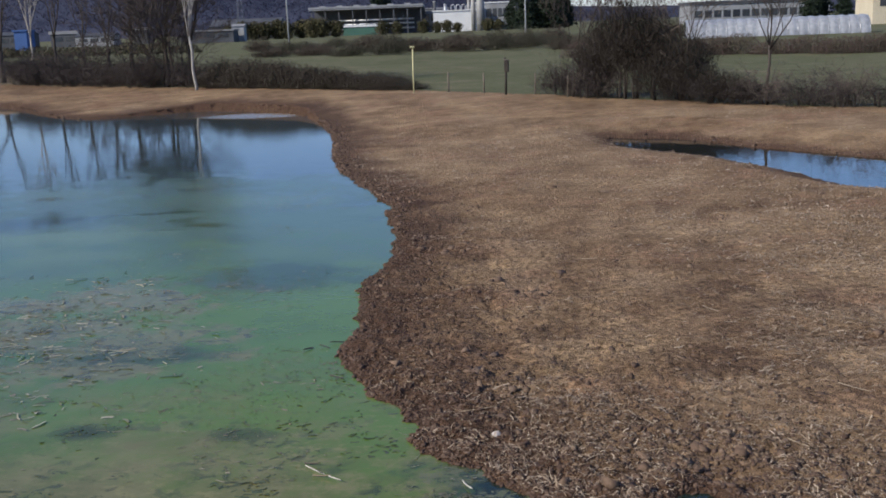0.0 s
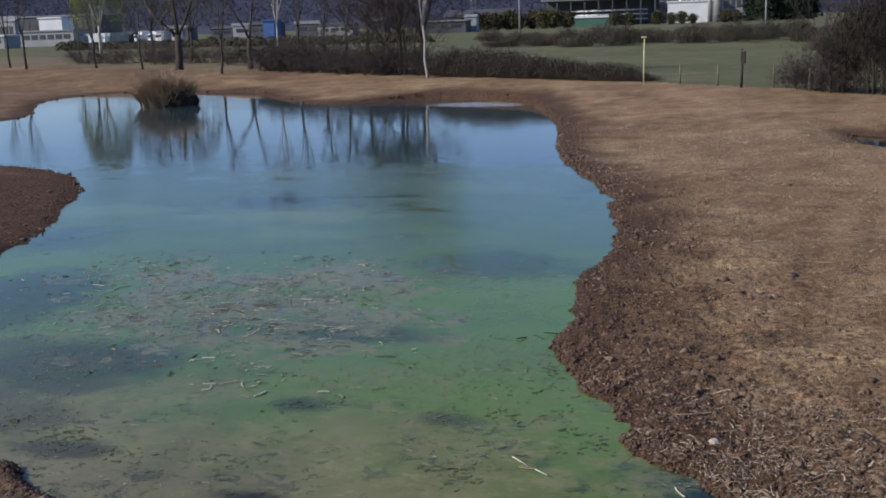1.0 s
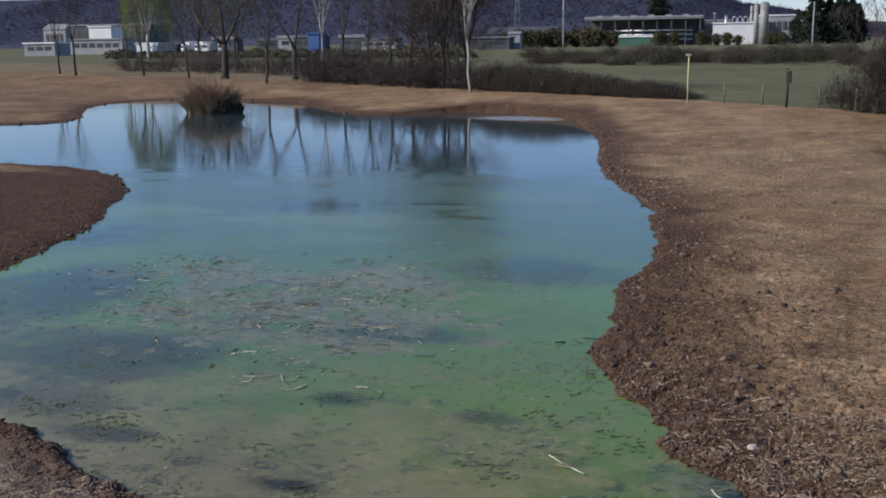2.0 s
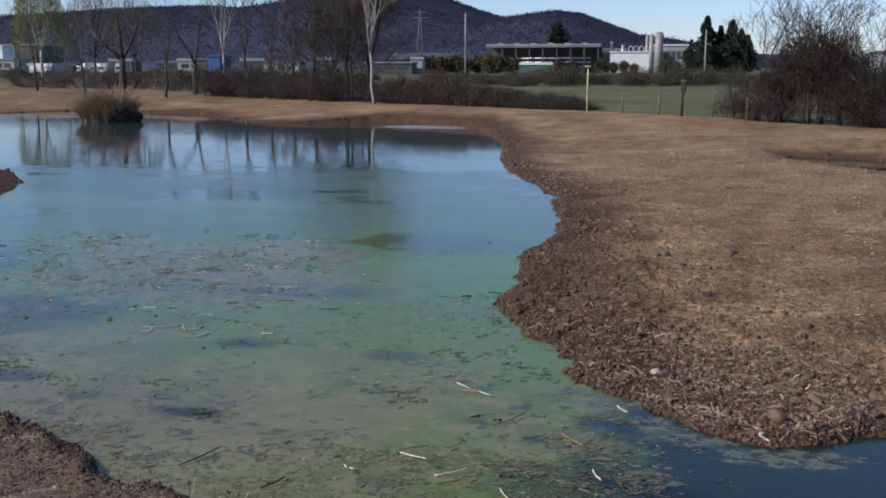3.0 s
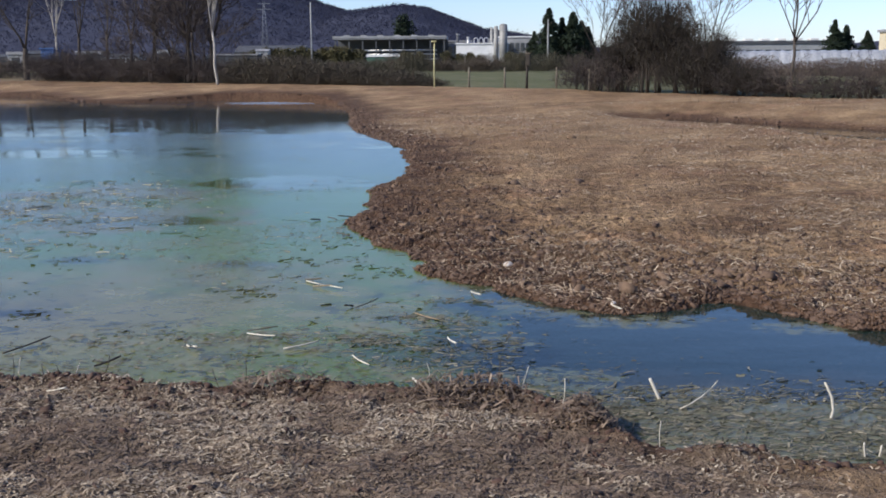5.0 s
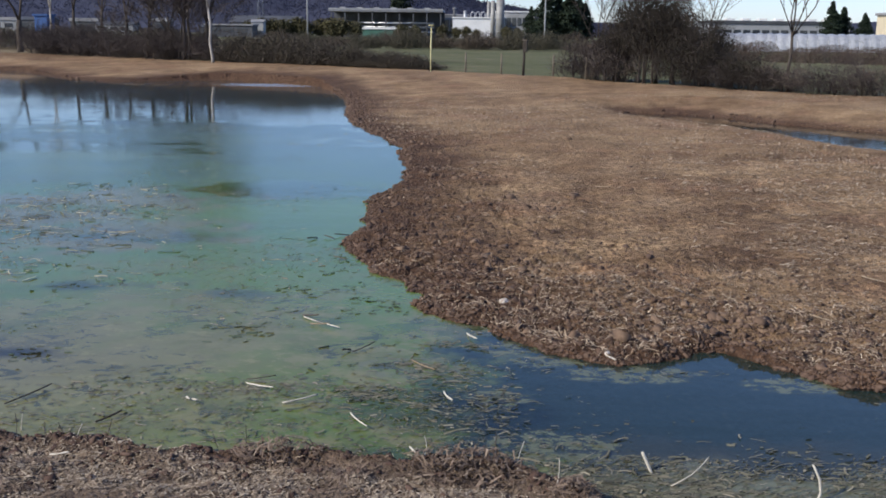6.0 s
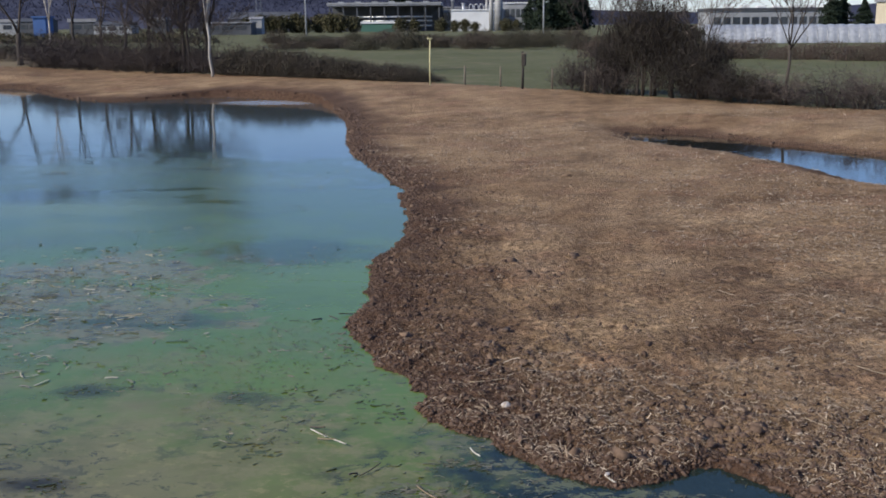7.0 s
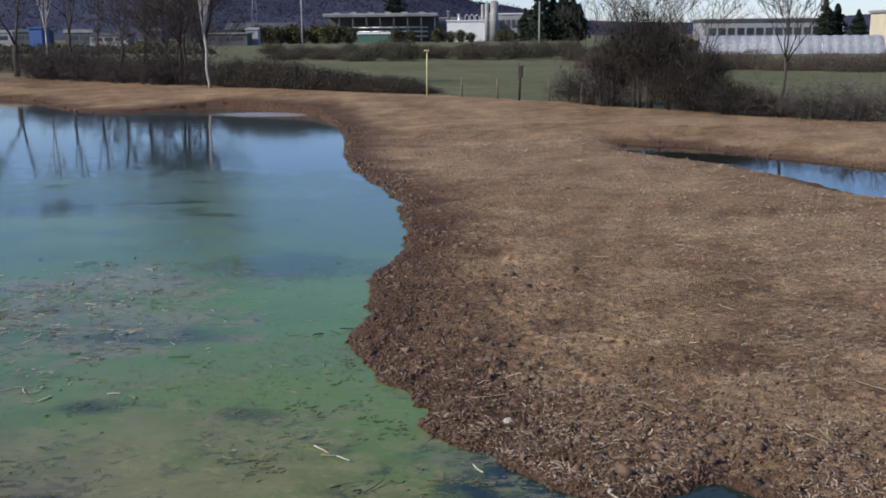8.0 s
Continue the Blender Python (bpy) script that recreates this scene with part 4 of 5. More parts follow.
# ---- reed islet ----
ISLE = Vector((-29.2, 53.9, 0))
isle = thing("reed_tussock", "brown dry reed tussock rising from the pond", "reeds", Matrix.Translation(ISLE))
r = np.random.RandomState(5)
n = 5200
a = r.uniform(0, 2 * np.pi, n)
rad = np.sqrt(r.uniform(0, 1, n)) * 1.4 * np.where(np.cos(a) > 0.3, 0.75, 1.0)
bx0 = np.stack([np.cos(a) * rad * 1.15, np.sin(a) * rad * 0.9, np.full(n, -0.05)], 1)
lean = r.normal(0, 0.36, (n, 2)) + np.stack([np.cos(a), np.sin(a)], 1) * (rad[:, None] * 0.12)
lean[:, 0] -= 0.12
h = r.uniform(0.5, 1.0, n) ** 0.8 * (2.45 - 0.75 * rad ** 1.6)
mid = bx0 + np.stack([lean[:, 0] * h * 0.45, lean[:, 1] * h * 0.45, h * 0.6], 1)
tip = bx0 + np.stack([lean[:, 0] * h * 1.2, lean[:, 1] * h * 1.2, h * r.uniform(0.55, 1.0, n)], 1)
w = np.stack([np.cos(a * 7), np.sin(a * 7), 0 * a], 1) * 0.014
vv = np.stack([bx0 - w, bx0 + w, mid + w, mid - w, tip + w * 0.3, tip - w * 0.3], 1).reshape(-1, 3)
o = np.arange(n)[:, None] * 6
ff = np.concatenate([o + [0, 1, 2, 3], o + [3, 2, 4, 5]], 0)
part("blade_mass", arrays("blades", vv, ff, REED), isle)
bm = bmesh.new()
bmesh.ops.create_icosphere(bm, subdivisions=4, radius=1)
for q in bm.verts:
    k = 1 + 0.35 * noise.noise(q.co * 2.3) + 0.15 * noise.noise(q.co * 7)
    q.co = Vector((q.co.x * 1.0 * k + 0.62, q.co.y * 0.95 * k - 0.1, max(-0.15, q.co.z * 1.05 * k)))
me = bpy.data.meshes.new("root_mound")
bm.to_mesh(me)
bm.free()
me.materials.append(surface("dark_root_mat", (0.014, 0.011, 0.008), (0.04, 0.03, 0.02), 3, 18, 0.95, 0.9, 0.05))
part("root_mound", me, isle, "dark matted root mound")


# ---- far buildings ----
def windows(wall, x0, x1, y, z0, z1, n, gap=0.25):
    step_x = (x1 - x0) / n
    for i in range(n):
        part("window", box_mesh("window", x0 + (i + gap / 2) * step_x, x0 + (i + 1 - gap / 2) * step_x, y - 0.12, y + 0.1, z0, z1, GLASS), wall)


def hall(label, x, y, width, depth, height, wall_mat, roof_mat=None, rz=0, z=0.4, panes=0, band=(0.5, 0.8), name="factory_hall", roof_h=0.5, gable=False):
    """A shed with walls, a roof and a row of windows, its front towards the pond."""
    ob = thing(name, label, "building", Matrix.Translation((x, y, z)) @ Matrix.Rotation(radians(rz), 4, "Z"))
    wall = part("wall", box_mesh("wall", -width / 2, width / 2, 0, depth, -0.5, height, wall_mat), ob)
    if gable:
        g = raw("roof", [(-width / 2 - 0.3, -0.4, height), (width / 2 + 0.3, -0.4, height), (width / 2 + 0.3, depth + 0.4, height), (-width / 2 - 0.3, depth + 0.4, height),
                         (-width / 2 - 0.3, depth / 2, height + roof_h), (width / 2 + 0.3, depth / 2, height + roof_h)],
                [(0, 1, 5, 4), (2, 3, 4, 5), (1, 2, 5), (3, 0, 4), (0, 3, 2, 1)], roof_mat or ROOF)
        part("roof", g, ob)
    else:
        part("roof", box_mesh("roof", -width / 2 - 0.4, width / 2 + 0.4, -0.4, depth + 0.4, height + 0.004, height + roof_h, roof_mat or ROOF), ob)
    if panes:
        windows(wall, -width / 2 + 1, width / 2 - 1, 0, height * band[0], height * band[1], panes)
    return ob


# loading canopy with its slab roof on posts
canopy = thing("loading_canopy", "long flat-roofed factory canopy on steel posts", "building", Matrix.Translation((-45, 448, 0.4)))
part("roof", box_mesh("roof", -24, 24, -4, 12, 10.8, 12.0, ROOF, 0.1), canopy, "pale grey slab roof")
part("fascia", box_mesh("fascia", -24.1, 24.1, -4.2, -4.01, 11.5, 12.2, GREYWALL), canopy)
for i in range(9):
    part("post", box_mesh("post", -23 + i * 5.75 - 0.25, -23 + i * 5.75 + 0.25, -3.5, -3.0, -0.5, 10.8, DARKWALL), canopy)
part("back_wall", box_mesh("back_wall", -24, 24, 11, 12, -0.5, 10.8, DARKWALL), canopy)
for i, zz in enumerate((2.6, 4.6, 6.3)):
    part("pipe", tube_mesh("pipe", [(-12, -2, zz), (4, -2, zz), (20, -2, zz)], [0.35, 0.35, 0.35], STEEL), canopy)
for i in range(6):
    part("roof_vent", box_mesh("roof_vent", -20 + i * 7.2, -17.5 + i * 7.2, 0, 3, 12.0, 12.7, GREYWALL, 0.1), canopy)
hall("green-clad low factory shed beside the loading canopy", -47, 440, 15, 4, 3.6, GREENWALL, WHITEWALL, panes=0, roof_h=0.8)
hall("white factory hall with a flat roof", -6, 446, 22, 14, 8.6, WHITEWALL, WHITEWALL, panes=0)
hall("grey factory hall behind the silos", 9, 458, 18, 14, 11.5, GREYWALL, WHITEWALL, panes=7)
hall("pale grey process hall behind the white one", -19, 462, 16, 12, 10.0, GREYWALL, ROOF, panes=6)


def silo(x, y, rad, h, label="tall galvanised steel silo with a domed top"):
    ob = thing("silo", label, "silo", Matrix.Translation((x, y, 0.2)), "factory silos")
    part("shell", tube_mesh("shell", [(0, 0, -0.5), (0, 0, h * 0.5), (0, 0, h)], [rad, rad, rad], SILO_STEEL, 20), ob)
    part("dome", tube_mesh("dome", [(0, 0, h), (0, 0, h + rad * 0.25), (0, 0, h + rad * 0.4)], [rad, rad * 0.8, rad * 0.2], SILO_STEEL, 20), ob)
    for j in range(4):
        part("ring", tube_mesh("ring", [(0, 0, h * (0.2 + 0.22 * j)), (0, 0, h * (0.2 + 0.22 * j) + 0.25)], [rad + 0.07, rad + 0.07], GREYWALL, 20), ob)
    return ob


silo(2.9, 445, 1.7, 16.4)
silo(-0.2, 446, 0.9, 15.8)
silo(-2.0, 447, 0.6, 15.5)
for x, h, m in ((-16.5, 13.2, DARKWALL), (-12.0, 11.8, STEEL)):
    ob = thing("chimney", "slim factory chimney above the roofs", "chimney", Matrix.Translation((x, 452, 0.4)), "factory chimneys")
    part("stack", tube_mesh("stack", [(0, 0, 0), (0, 0, h * 0.6), (0, 0, h)], [0.75, 0.65, 0.6], m, 12), ob)
    part("collar", tube_mesh("collar", [(0, 0, h - 0.6), (0, 0, h - 0.2)], [0.8, 0.8], GREYWALL, 12), ob)
for i in range(4):
    x = -9.5 + i * 2.2
    ob = thing("roof_duct", "bent steel duct on the factory roof", "duct", Matrix.Translation((x, 450, 9.4)), "factory roof ducts")
    part("bend", tube_mesh("bend", [(0, 0, 0), (0, 0, 1.6), (0.35, 0, 2.2), (1.2, 0, 2.3), (1.6, 0, 1.8), (1.7, 0, 0)], [0.22] * 6, STEEL, 8), ob)

# halls to the west
hall("grey factory hall with a row of dark windows", -257, 380, 34, 20, 11.5, DARKWALL, ROOF, panes=9)
hall("bright white hall front among grey sheds", -245, 358, 10, 8, 10.4, WHITEWALL, WHITEWALL, panes=0)
hall("long grey shed with a low roof", -232, 336, 22, 10, 5.4, GREYWALL, ROOF, panes=6)
hall("low grey shed at the field's end", -229, 300, 12, 8, 4.2, GREYWALL, WHITEWALL, panes=3)
hall("blue clad warehouse behind the trees", -143, 330, 4, 6, 6.2, BLUEWALL, BLUEWALL, panes=0)
hall("long pale warehouse below the hill", -99, 455, 30, 18, 6.0, DARKWALL, DARKWALL, panes=6, gable=True, roof_h=3.0)
hall("small white hut at the field's edge", -80.6, 360, 4.2, 4, 5.4, GREYWALL, ROOF, panes=0, name="hut", gable=True, roof_h=0.8)
hall("dark green shed behind a hedge", -88, 350, 16, 8, 4.0, DARKWALL, ROOF, panes=3)
hall("pale house among distant sheds", -312, 420, 12, 9, 11.0, GREYWALL, ROOF, panes=4, name="house", gable=True, roof_h=2.5)


rr = random.Random(17)
for i in range(12):
    w = rr.uniform(5, 16)
    hall("low shed among the western works", -262 + i * 13.5 + rr.uniform(-3, 3), 392 + rr.uniform(-12, 30), w, 8, rr.uniform(3.0, 5.5), (GREYWALL, DARKWALL, DARKWALL)[i % 3], (ROOF, DARKWALL)[i % 2],
         panes=int(w / 4), gable=bool(i % 2), roof_h=1.2, name="shed")


def truck(x, y, rz, m):
    ob = thing("truck", "white box truck parked by the sheds", "truck", Matrix.Translation((x, y, 0.6)) @ Matrix.Rotation(radians(rz), 4, "Z"), "parked trucks")
    part("box", box_mesh("box", -3.0, 3.2, -1.25, 1.25, 1.0, 4.0, m, 0.06), ob)
    cab = part("cab", box_mesh("cab", 3.35, 5.2, -1.2, 1.2, 0.7, 3.1, WHITEWALL, 0.15), ob)
    part("windscreen", box_mesh("windscreen", 4.4, 5.23, -1.05, 1.05, 1.95, 2.8, GLASS, 0.03), cab)
    for wx in (-2.0, -0.8, 4.2):
        for wy in (-1.15, 1.15):
            part("wheel", tube_mesh("wheel", [(wx, wy - 0.15, 0.5), (wx, wy + 0.15, 0.5)], [0.5, 0.5], DARKWALL, 14), ob)
    return ob


for i in range(8):
    truck(-216 + i * 5.4 + (i % 3), 340 - (i % 4) * 3, 170 + 17 * i, WHITEWALL if i % 3 else GREYWALL)

# east: greenhouse, warehouse, cream block
gh = thing("greenhouse", "long white plastic greenhouse tunnel behind the bushes", "greenhouse", Matrix.Translation((30.9, 155, 0.3)) @ Matrix.Rotation(radians(-6), 4, "Z"))
n_b, span = 18, 1.42
v, f = [], []
for i in range(n_b * 4 + 1):
    u = i / 4
    puff = 0.06 * abs(math.sin(math.pi * u))
    for j in range(13):
        t = math.pi * j / 12
        rr = 1 + puff
        v.append((u * span, 2.6 - 2.6 * math.cos(t) * rr, 0.3 + 2.45 * math.sin(t) * rr))
for i in range(n_b * 4):
    for j in range(12):
        q = i * 13 + j
        f.append((q, q + 1, q + 14, q + 13))
part("film", smooth(raw("film", v, f, PLASTIC)), gh)
for i in range(n_b + 1):
    pts = [(i * span, 2.6 - 2.66 * math.cos(math.pi * j / 10), 0.3 + 2.5 * math.sin(math.pi * j / 10)) for j in range(11)]
    part("hoop", tube_mesh("hoop", pts, [0.035] * 11, STEEL, 5), gh)
part("skirt", box_mesh("skirt", 0, n_b * span, -0.02, 0.02, -0.2, 0.35, GREYWALL), gh)
wh = hall("long grey warehouse with skylights on its roof", 96, 360, 46, 20, 6.6, GREYWALL, DARKWALL, panes=14, band=(0.35, 0.7), roof_h=1.0)
for i in range(7):
    part("skylight", box_mesh("skylight", -18 + i * 5.4, -15.2 + i * 5.4, 0, 4, 7.6, 8.4, WHITEWALL, 0.1), wh)
hall("cream block of flats at the field's end", 90, 220, 17, 10, 7.0, CREAM, ROOF, panes=5, name="house", band=(0.55, 0.75))

# lattice pylon
pyl = thing("lattice_pylon", "grey steel lattice power pylon below the hill", "pylon", Matrix.Translation((-92.6, 420, 0.3)))
for sx in (-1, 1):
    for sy in (-1, 1):
        part("leg", tube_mesh("leg", [(sx * 1.6, sy * 1.6, -0.5), (sx * 0.8, sy * 0.8, 14), (sx * 0.25, sy * 0.25, 25.5)], [0.13, 0.11, 0.08], PYLON, 5), pyl)
for i in range(10):
    z0, z1 = i * 2.5, (i + 1) * 2.5
    w0, w1 = 1.6 - 1.35 * z0 / 25.5, 1.6 - 1.35 * z1 / 25.5
    for sgn in (-1, 1):
        part("brace", tube_mesh("brace", [(sgn * w0, -w0, z0), (-sgn * w1, -w1, z1)], [0.06, 0.06], PYLON, 4), pyl)
for z0, wd in ((24.6, 2.4), (22.4, 3.0)):
    part("crossarm", box_mesh("crossarm", -wd, wd, -0.18, 0.18, z0, z0 + 0.3, PYLON), pyl)


# ---- far trees ----
def cone_shape(rad, h):
    """Points along drooping boughs of uneven length."""
    def fn(r):
        k = int(r.random() ** 0.8 * 26)
        j = r.randrange(7)
        one = random.Random(k * 31 + j)
        z = (k + one.random()) / 27
        a = one.random() * 6.283 + 0.25 * r.gauss(0, 1)
        reach = rad * min(1.0, (1 - z) * 1.6 + 0.04) * one.uniform(0.45, 1.15)
        q = math.sqrt(r.random())
        return (math.cos(a) * q * reach, math.sin(a) * q * reach, h * (0.05 + 0.95 * z) - 0.12 * q * reach + r.gauss(0, 0.35))
    return fn


def ball_shape(rad, h):
    def fn(r):
        a, c, q = r.random() * 6.283, r.uniform(-1, 1), r.random() ** 0.4
        s = math.sqrt(1 - c * c)
        k = rad * q * (0.8 + 0.25 * math.sin(3 * a + 4 * c) + 0.1 * math.sin(9 * a))
        return (k * s * math.cos(a), k * s * math.sin(a), h * (0.48 + 0.50 * q * c))
    return fn


CONIFERS = [leaf_clump("needles", random.Random(200 + i), 9000, cone_shape(6.6, 22), 0.42, CONIFER) for i in range(2)]
ROUND = [leaf_clump("leaves", random.Random(220 + i), 1500, ball_shape(2.9, 5.2), 0.26, OLIVE) for i in range(3)]
DARKROUND = leaf_clump("leaves", random.Random(230), 3000, ball_shape(5.2, 19), 0.5, CONIFER)
STEM = tube_mesh("trunk", [(0, 0, -0.5), (0, 0, 2), (0, 0, 5)], [0.35, 0.28, 0.15], BARK, 7)


def leafy(name, label, mesh, x, y, s=1.0, rz=0, group=""):
    ob = thing(name, label, "tree", Matrix.Translation((x, y, 0.5)) @ Matrix.Rotation(radians(rz), 4, "Z"), group)
    part("crown", mesh, ob)
    part("trunk", STEM, ob)
    ob.scale = (s, s, s)
    return ob


for i, (x, y, s) in enumerate([(21.0, 425, 1.02), (26.5, 430, 0.86), (30.5, 425, 0.95), (34.5, 432, 0.8), (15.5, 436, 0.62), (37.5, 436, 0.7)]):
    leafy("conifer_tree", "tall dark conifer beside the factory", CONIFERS[i % 2], x, y, s, i * 50, "conifers by the factory")
for i, (x, y, s) in enumerate([(94, 300, 0.56), (98.5, 304, 0.5), (103, 300, 0.42), (106, 306, 0.36)]):
    leafy("conifer_tree", "dark conifer near the warehouse", CONIFERS[i % 2], x, y, s, i * 77, "conifers by the warehouse")
leafy("evergreen_tree", "broad dark evergreen towering behind the canopy", DARKROUND, -44, 500, 1.28)
rr = random.Random(9)
for i in range(10):
    leafy("olive_tree", "round olive-brown bush on the field's far edge", ROUND[i % 3], -92 + i * 4.4 + rr.uniform(-0.5, 0.5), 400 + rr.uniform(-3, 3), rr.uniform(1.25, 1.6), i * 31, "bushes before the factory")
for i, (px, s) in enumerate([(-36, 1.0), (-30.5, 0.9), (-20, 0.95), (-14.5, 0.8), (-10.5, 0.85), (-6.5, 0.7), (5.5, 0.9), (9.5, 0.8)]):
    leafy("round_bush", "round dark bush before the factory wall", ROUND[i % 3], px * 0.98, 410, s * 1.15, i * 47, "bushes before the factory wall")

# scrub strips across the fields
BROWN_SCRUB = islands("brown_scrub_twig", [(0.060, 0.046, 0.036), (0.085, 0.066, 0.050), (0.045, 0.038, 0.028), (0.10, 0.08, 0.062)])
GREY_SCRUB = islands("grey_scrub_twig", [(0.055, 0.052, 0.036), (0.075, 0.066, 0.046), (0.042, 0.042, 0.026), (0.09, 0.078, 0.056)])
SCRUB = [leaf_clump("leaves", random.Random(240 + i), 900, hedge_shape(3.2, 1.2, 1.5), 0.16, islands("scrub_leaf_" + "ab"[i], [(0.06, 0.05, 0.03), (0.10, 0.08, 0.05), (0.05, 0.055, 0.025), (0.12, 0.10, 0.07)])) for i in range(2)]
FIELD_SCRUB = [twig_haze("crown", 250 + i, 5000, ragged_dome(2.8, 1.4, 2.2, 540 + i, 0.05), 0.22, 0.022, (BROWN_SCRUB, GREY_SCRUB)[i]) for i in range(2)]
for i in range(34):
    x = -30 + i * 1.75 + rr.uniform(-0.9, 0.9)
    y = (178, 131, 150)[i % 3] + rr.uniform(-6, 6)
    ob = thing("scrub_bush", "low brown scrub bush along a field ditch", "bush", on_ground(x * y / 150, y, rr.uniform(-20, 20)), "scrub between the fields")
    part("crown", FIELD_SCRUB[(i // 2) % 2], ob)
    ob.scale = (1, 1, rr.uniform(0.6, 1.15))
RED_SCRUB = [leaf_clump("leaves", random.Random(310 + i), 7000, hedge_shape(3.2, 1.2, 1.5), 0.05, islands("red_scrub_" + "ab"[i], [(0.075, 0.05, 0.042), (0.11, 0.078, 0.066), (0.055, 0.042, 0.034), (0.09, 0.075, 0.055)])) for i in range(2)]
for i in range(22):
    x = 11 + i * 2.4 + rr.uniform(-0.6, 0.6)
    ob = thing("scrub_bush", "reddish-brown leafless scrub bush along a field ditch", "bush", on_ground(x, 98 - i * 1.3 + rr.uniform(-1.5, 1.5), rr.uniform(-20, 20)), "scrub between the fields")
    part("crown", RED_SCRUB[i % 2], ob)
    ob.scale = (0.75, 0.8, rr.uniform(0.85, 1.25))
for i in range(16):
    x = -150 + i * 6.5
    ob = thing("scrub_bush", "low reddish scrub bush along the western field", "bush", on_ground(x, 190 + 0.35 * abs(x + 50) + rr.uniform(-3, 3), rr.uniform(-20, 20)), "scrub between the fields")
    part("crown", SCRUB[i % 2], ob)
    ob.scale = (1.3, 1.2, rr.uniform(1.0, 1.6))


# ---- reed stems and sticks in and by the water ----
STRAW = surface("bleached_reed", (0.38, 0.35, 0.29), (0.58, 0.54, 0.46), 12, 60, 0.7, 0.2)
STALK = surface("weathered_straw", (0.27, 0.21, 0.14), (0.42, 0.34, 0.24), 12, 60, 0.8, 0.2)
STALK_WET = surface("wet_straw", (0.15, 0.11, 0.065), (0.24, 0.18, 0.11), 12, 60, 0.6, 0.2)
DARKSTICK = surface("wet_stick", (0.035, 0.028, 0.022), (0.08, 0.062, 0.045), 12, 60, 0.6, 0.3)


def stick(a, b, za, zb, rad, m, label, bend=0.0, name="broken_reed"):
    """A broken stem from a to b, a little bent."""
    p, q = Vector((*a, za)), Vector((*b, zb))
    side = (q - p).cross(Vector((0, 0, 1)))
    side = side.normalized() if side.length > 1e-5 else Vector((1, 0, 0))
    pts = [p.lerp(q, t) - p + side * (bend * math.sin(math.pi * t)) for t in (0, 0.2, 0.45, 0.7, 0.9, 1)]
    return thing(name, label, "stick", Matrix.Translation(p), "broken stems", tube_mesh("stem", pts, [rad * k for k in (0.46, 0.47, 0.42, 0.48, 0.44, 0.34)], m, 7))


stick((2.03, 6.2), (2.03, 6.24), -0.08, 0.20, 0.018, STRAW, "bleached curved reed stem standing in the channel", 0.05)
stick((1.19, 6.52), (1.12, 6.56), -0.04, 0.115, 0.023, STRAW, "thick pale broken reed standing in the shallows", 0.004)
stick((1.26, 6.33), (1.50, 6.48), 0.005, 0.13, 0.009, STRAW, "thin pale twig rising from the shallows", 0.03)
stick((-0.28, 6.57), (-0.1, 6.33), 0.10, 0.055, 0.013, STRAW, "bleached reed stem lying on the muddy bank", 0.01)
stick((2.05, 5.62), (2.04, 5.62), 0.0, 0.085, 0.011, STRAW, "short pale reed stub by the channel", 0.004)
stick((2.12, 5.63), (2.13, 5.63), 0.0, 0.07, 0.011, STRAW, "short pale reed stub by the channel", 0.004)
for a, b, m, rad, lab in [((-1.25, 7.5), (-1.02, 7.63), STRAW, 0.014, "pale reed stem floating near the bank"), ((-0.92, 8.72), (-0.76, 8.95), DARKSTICK, 0.010, "dark wet stick floating among weed"),
                          ((-1.5, 9.74), (-1.11, 9.34), STRAW, 0.012, "pale reed stem floating on green water"), ((-2.41, 7.05), (-2.29, 7.21), DARKSTICK, 0.016, "dark wet stick by the near bank"),
                          ((-1.95, 7.57), (-1.84, 7.45), STRAW, 0.015, "short pale reed piece afloat"), ((-1.6, 7.9), (-1.36, 7.75), STRAW, 0.011, "pale reed stem floating near the bank"),
                          ((-3.16, 7.33), (-2.98, 7.7), DARKSTICK, 0.013, "dark wet stick by the near bank"), ((-0.13, 7.83), (-0.06, 7.59), STRAW, 0.013, "short pale reed piece afloat"),
                          ((0.0, 9.34), (0.09, 9.11), STRAW, 0.014, "short pale reed piece afloat"), ((1.11, 8.76), (1.2, 8.6), STRAW, 0.014, "short pale reed piece at the bank's foot"),
                          ((-2.44, 6.40), (-2.31, 6.38), STRAW, 0.012, "short pale reed piece on the bank"), ((-1.62, 13.67), (-1.80, 13.6), DARKSTICK, 0.016, "dark twig reaching from the bank"),
                          ((-1.52, 9.80), (-1.36, 9.74), DARKSTICK, 0.014, "dark wet stick floating among weed"), ((-1.40, 9.52), (-1.22, 9.46), STALK_WET, 0.013, "brown reed stem floating among weed"), ((-0.94, 8.78), (-1.0, 8.70), DARKSTICK, 0.018, "dark wet stick floating among weed"),
                          ((-1.62, 7.98), (-1.40, 8.02), DARKSTICK, 0.009, "dark wet stick floating among weed"), ((-0.42, 8.55), (-0.22, 8.25), STALK_WET, 0.012, "brown reed stem floating among weed"),
                          ((-0.75, 7.35), (-0.6, 7.05), STRAW, 0.010, "thin reed stem floating near the bank"), ((-1.78, 13.42), (-1.92, 13.5), DARKSTICK, 0.014, "dark twig afloat by the bank"), ((-2.0, 13.45), (-2.1, 13.3), DARKSTICK, 0.02, "dark twig afloat by the bank"), ((-1.45, 12.2), (-1.62, 12.28), DARKSTICK, 0.014, "dark twig afloat by the bank")]:
    stick(a, b, max(ground_z(*a), 0.012), max(ground_z(*b), 0.016) + 0.02, rad, m, lab, 0.012)
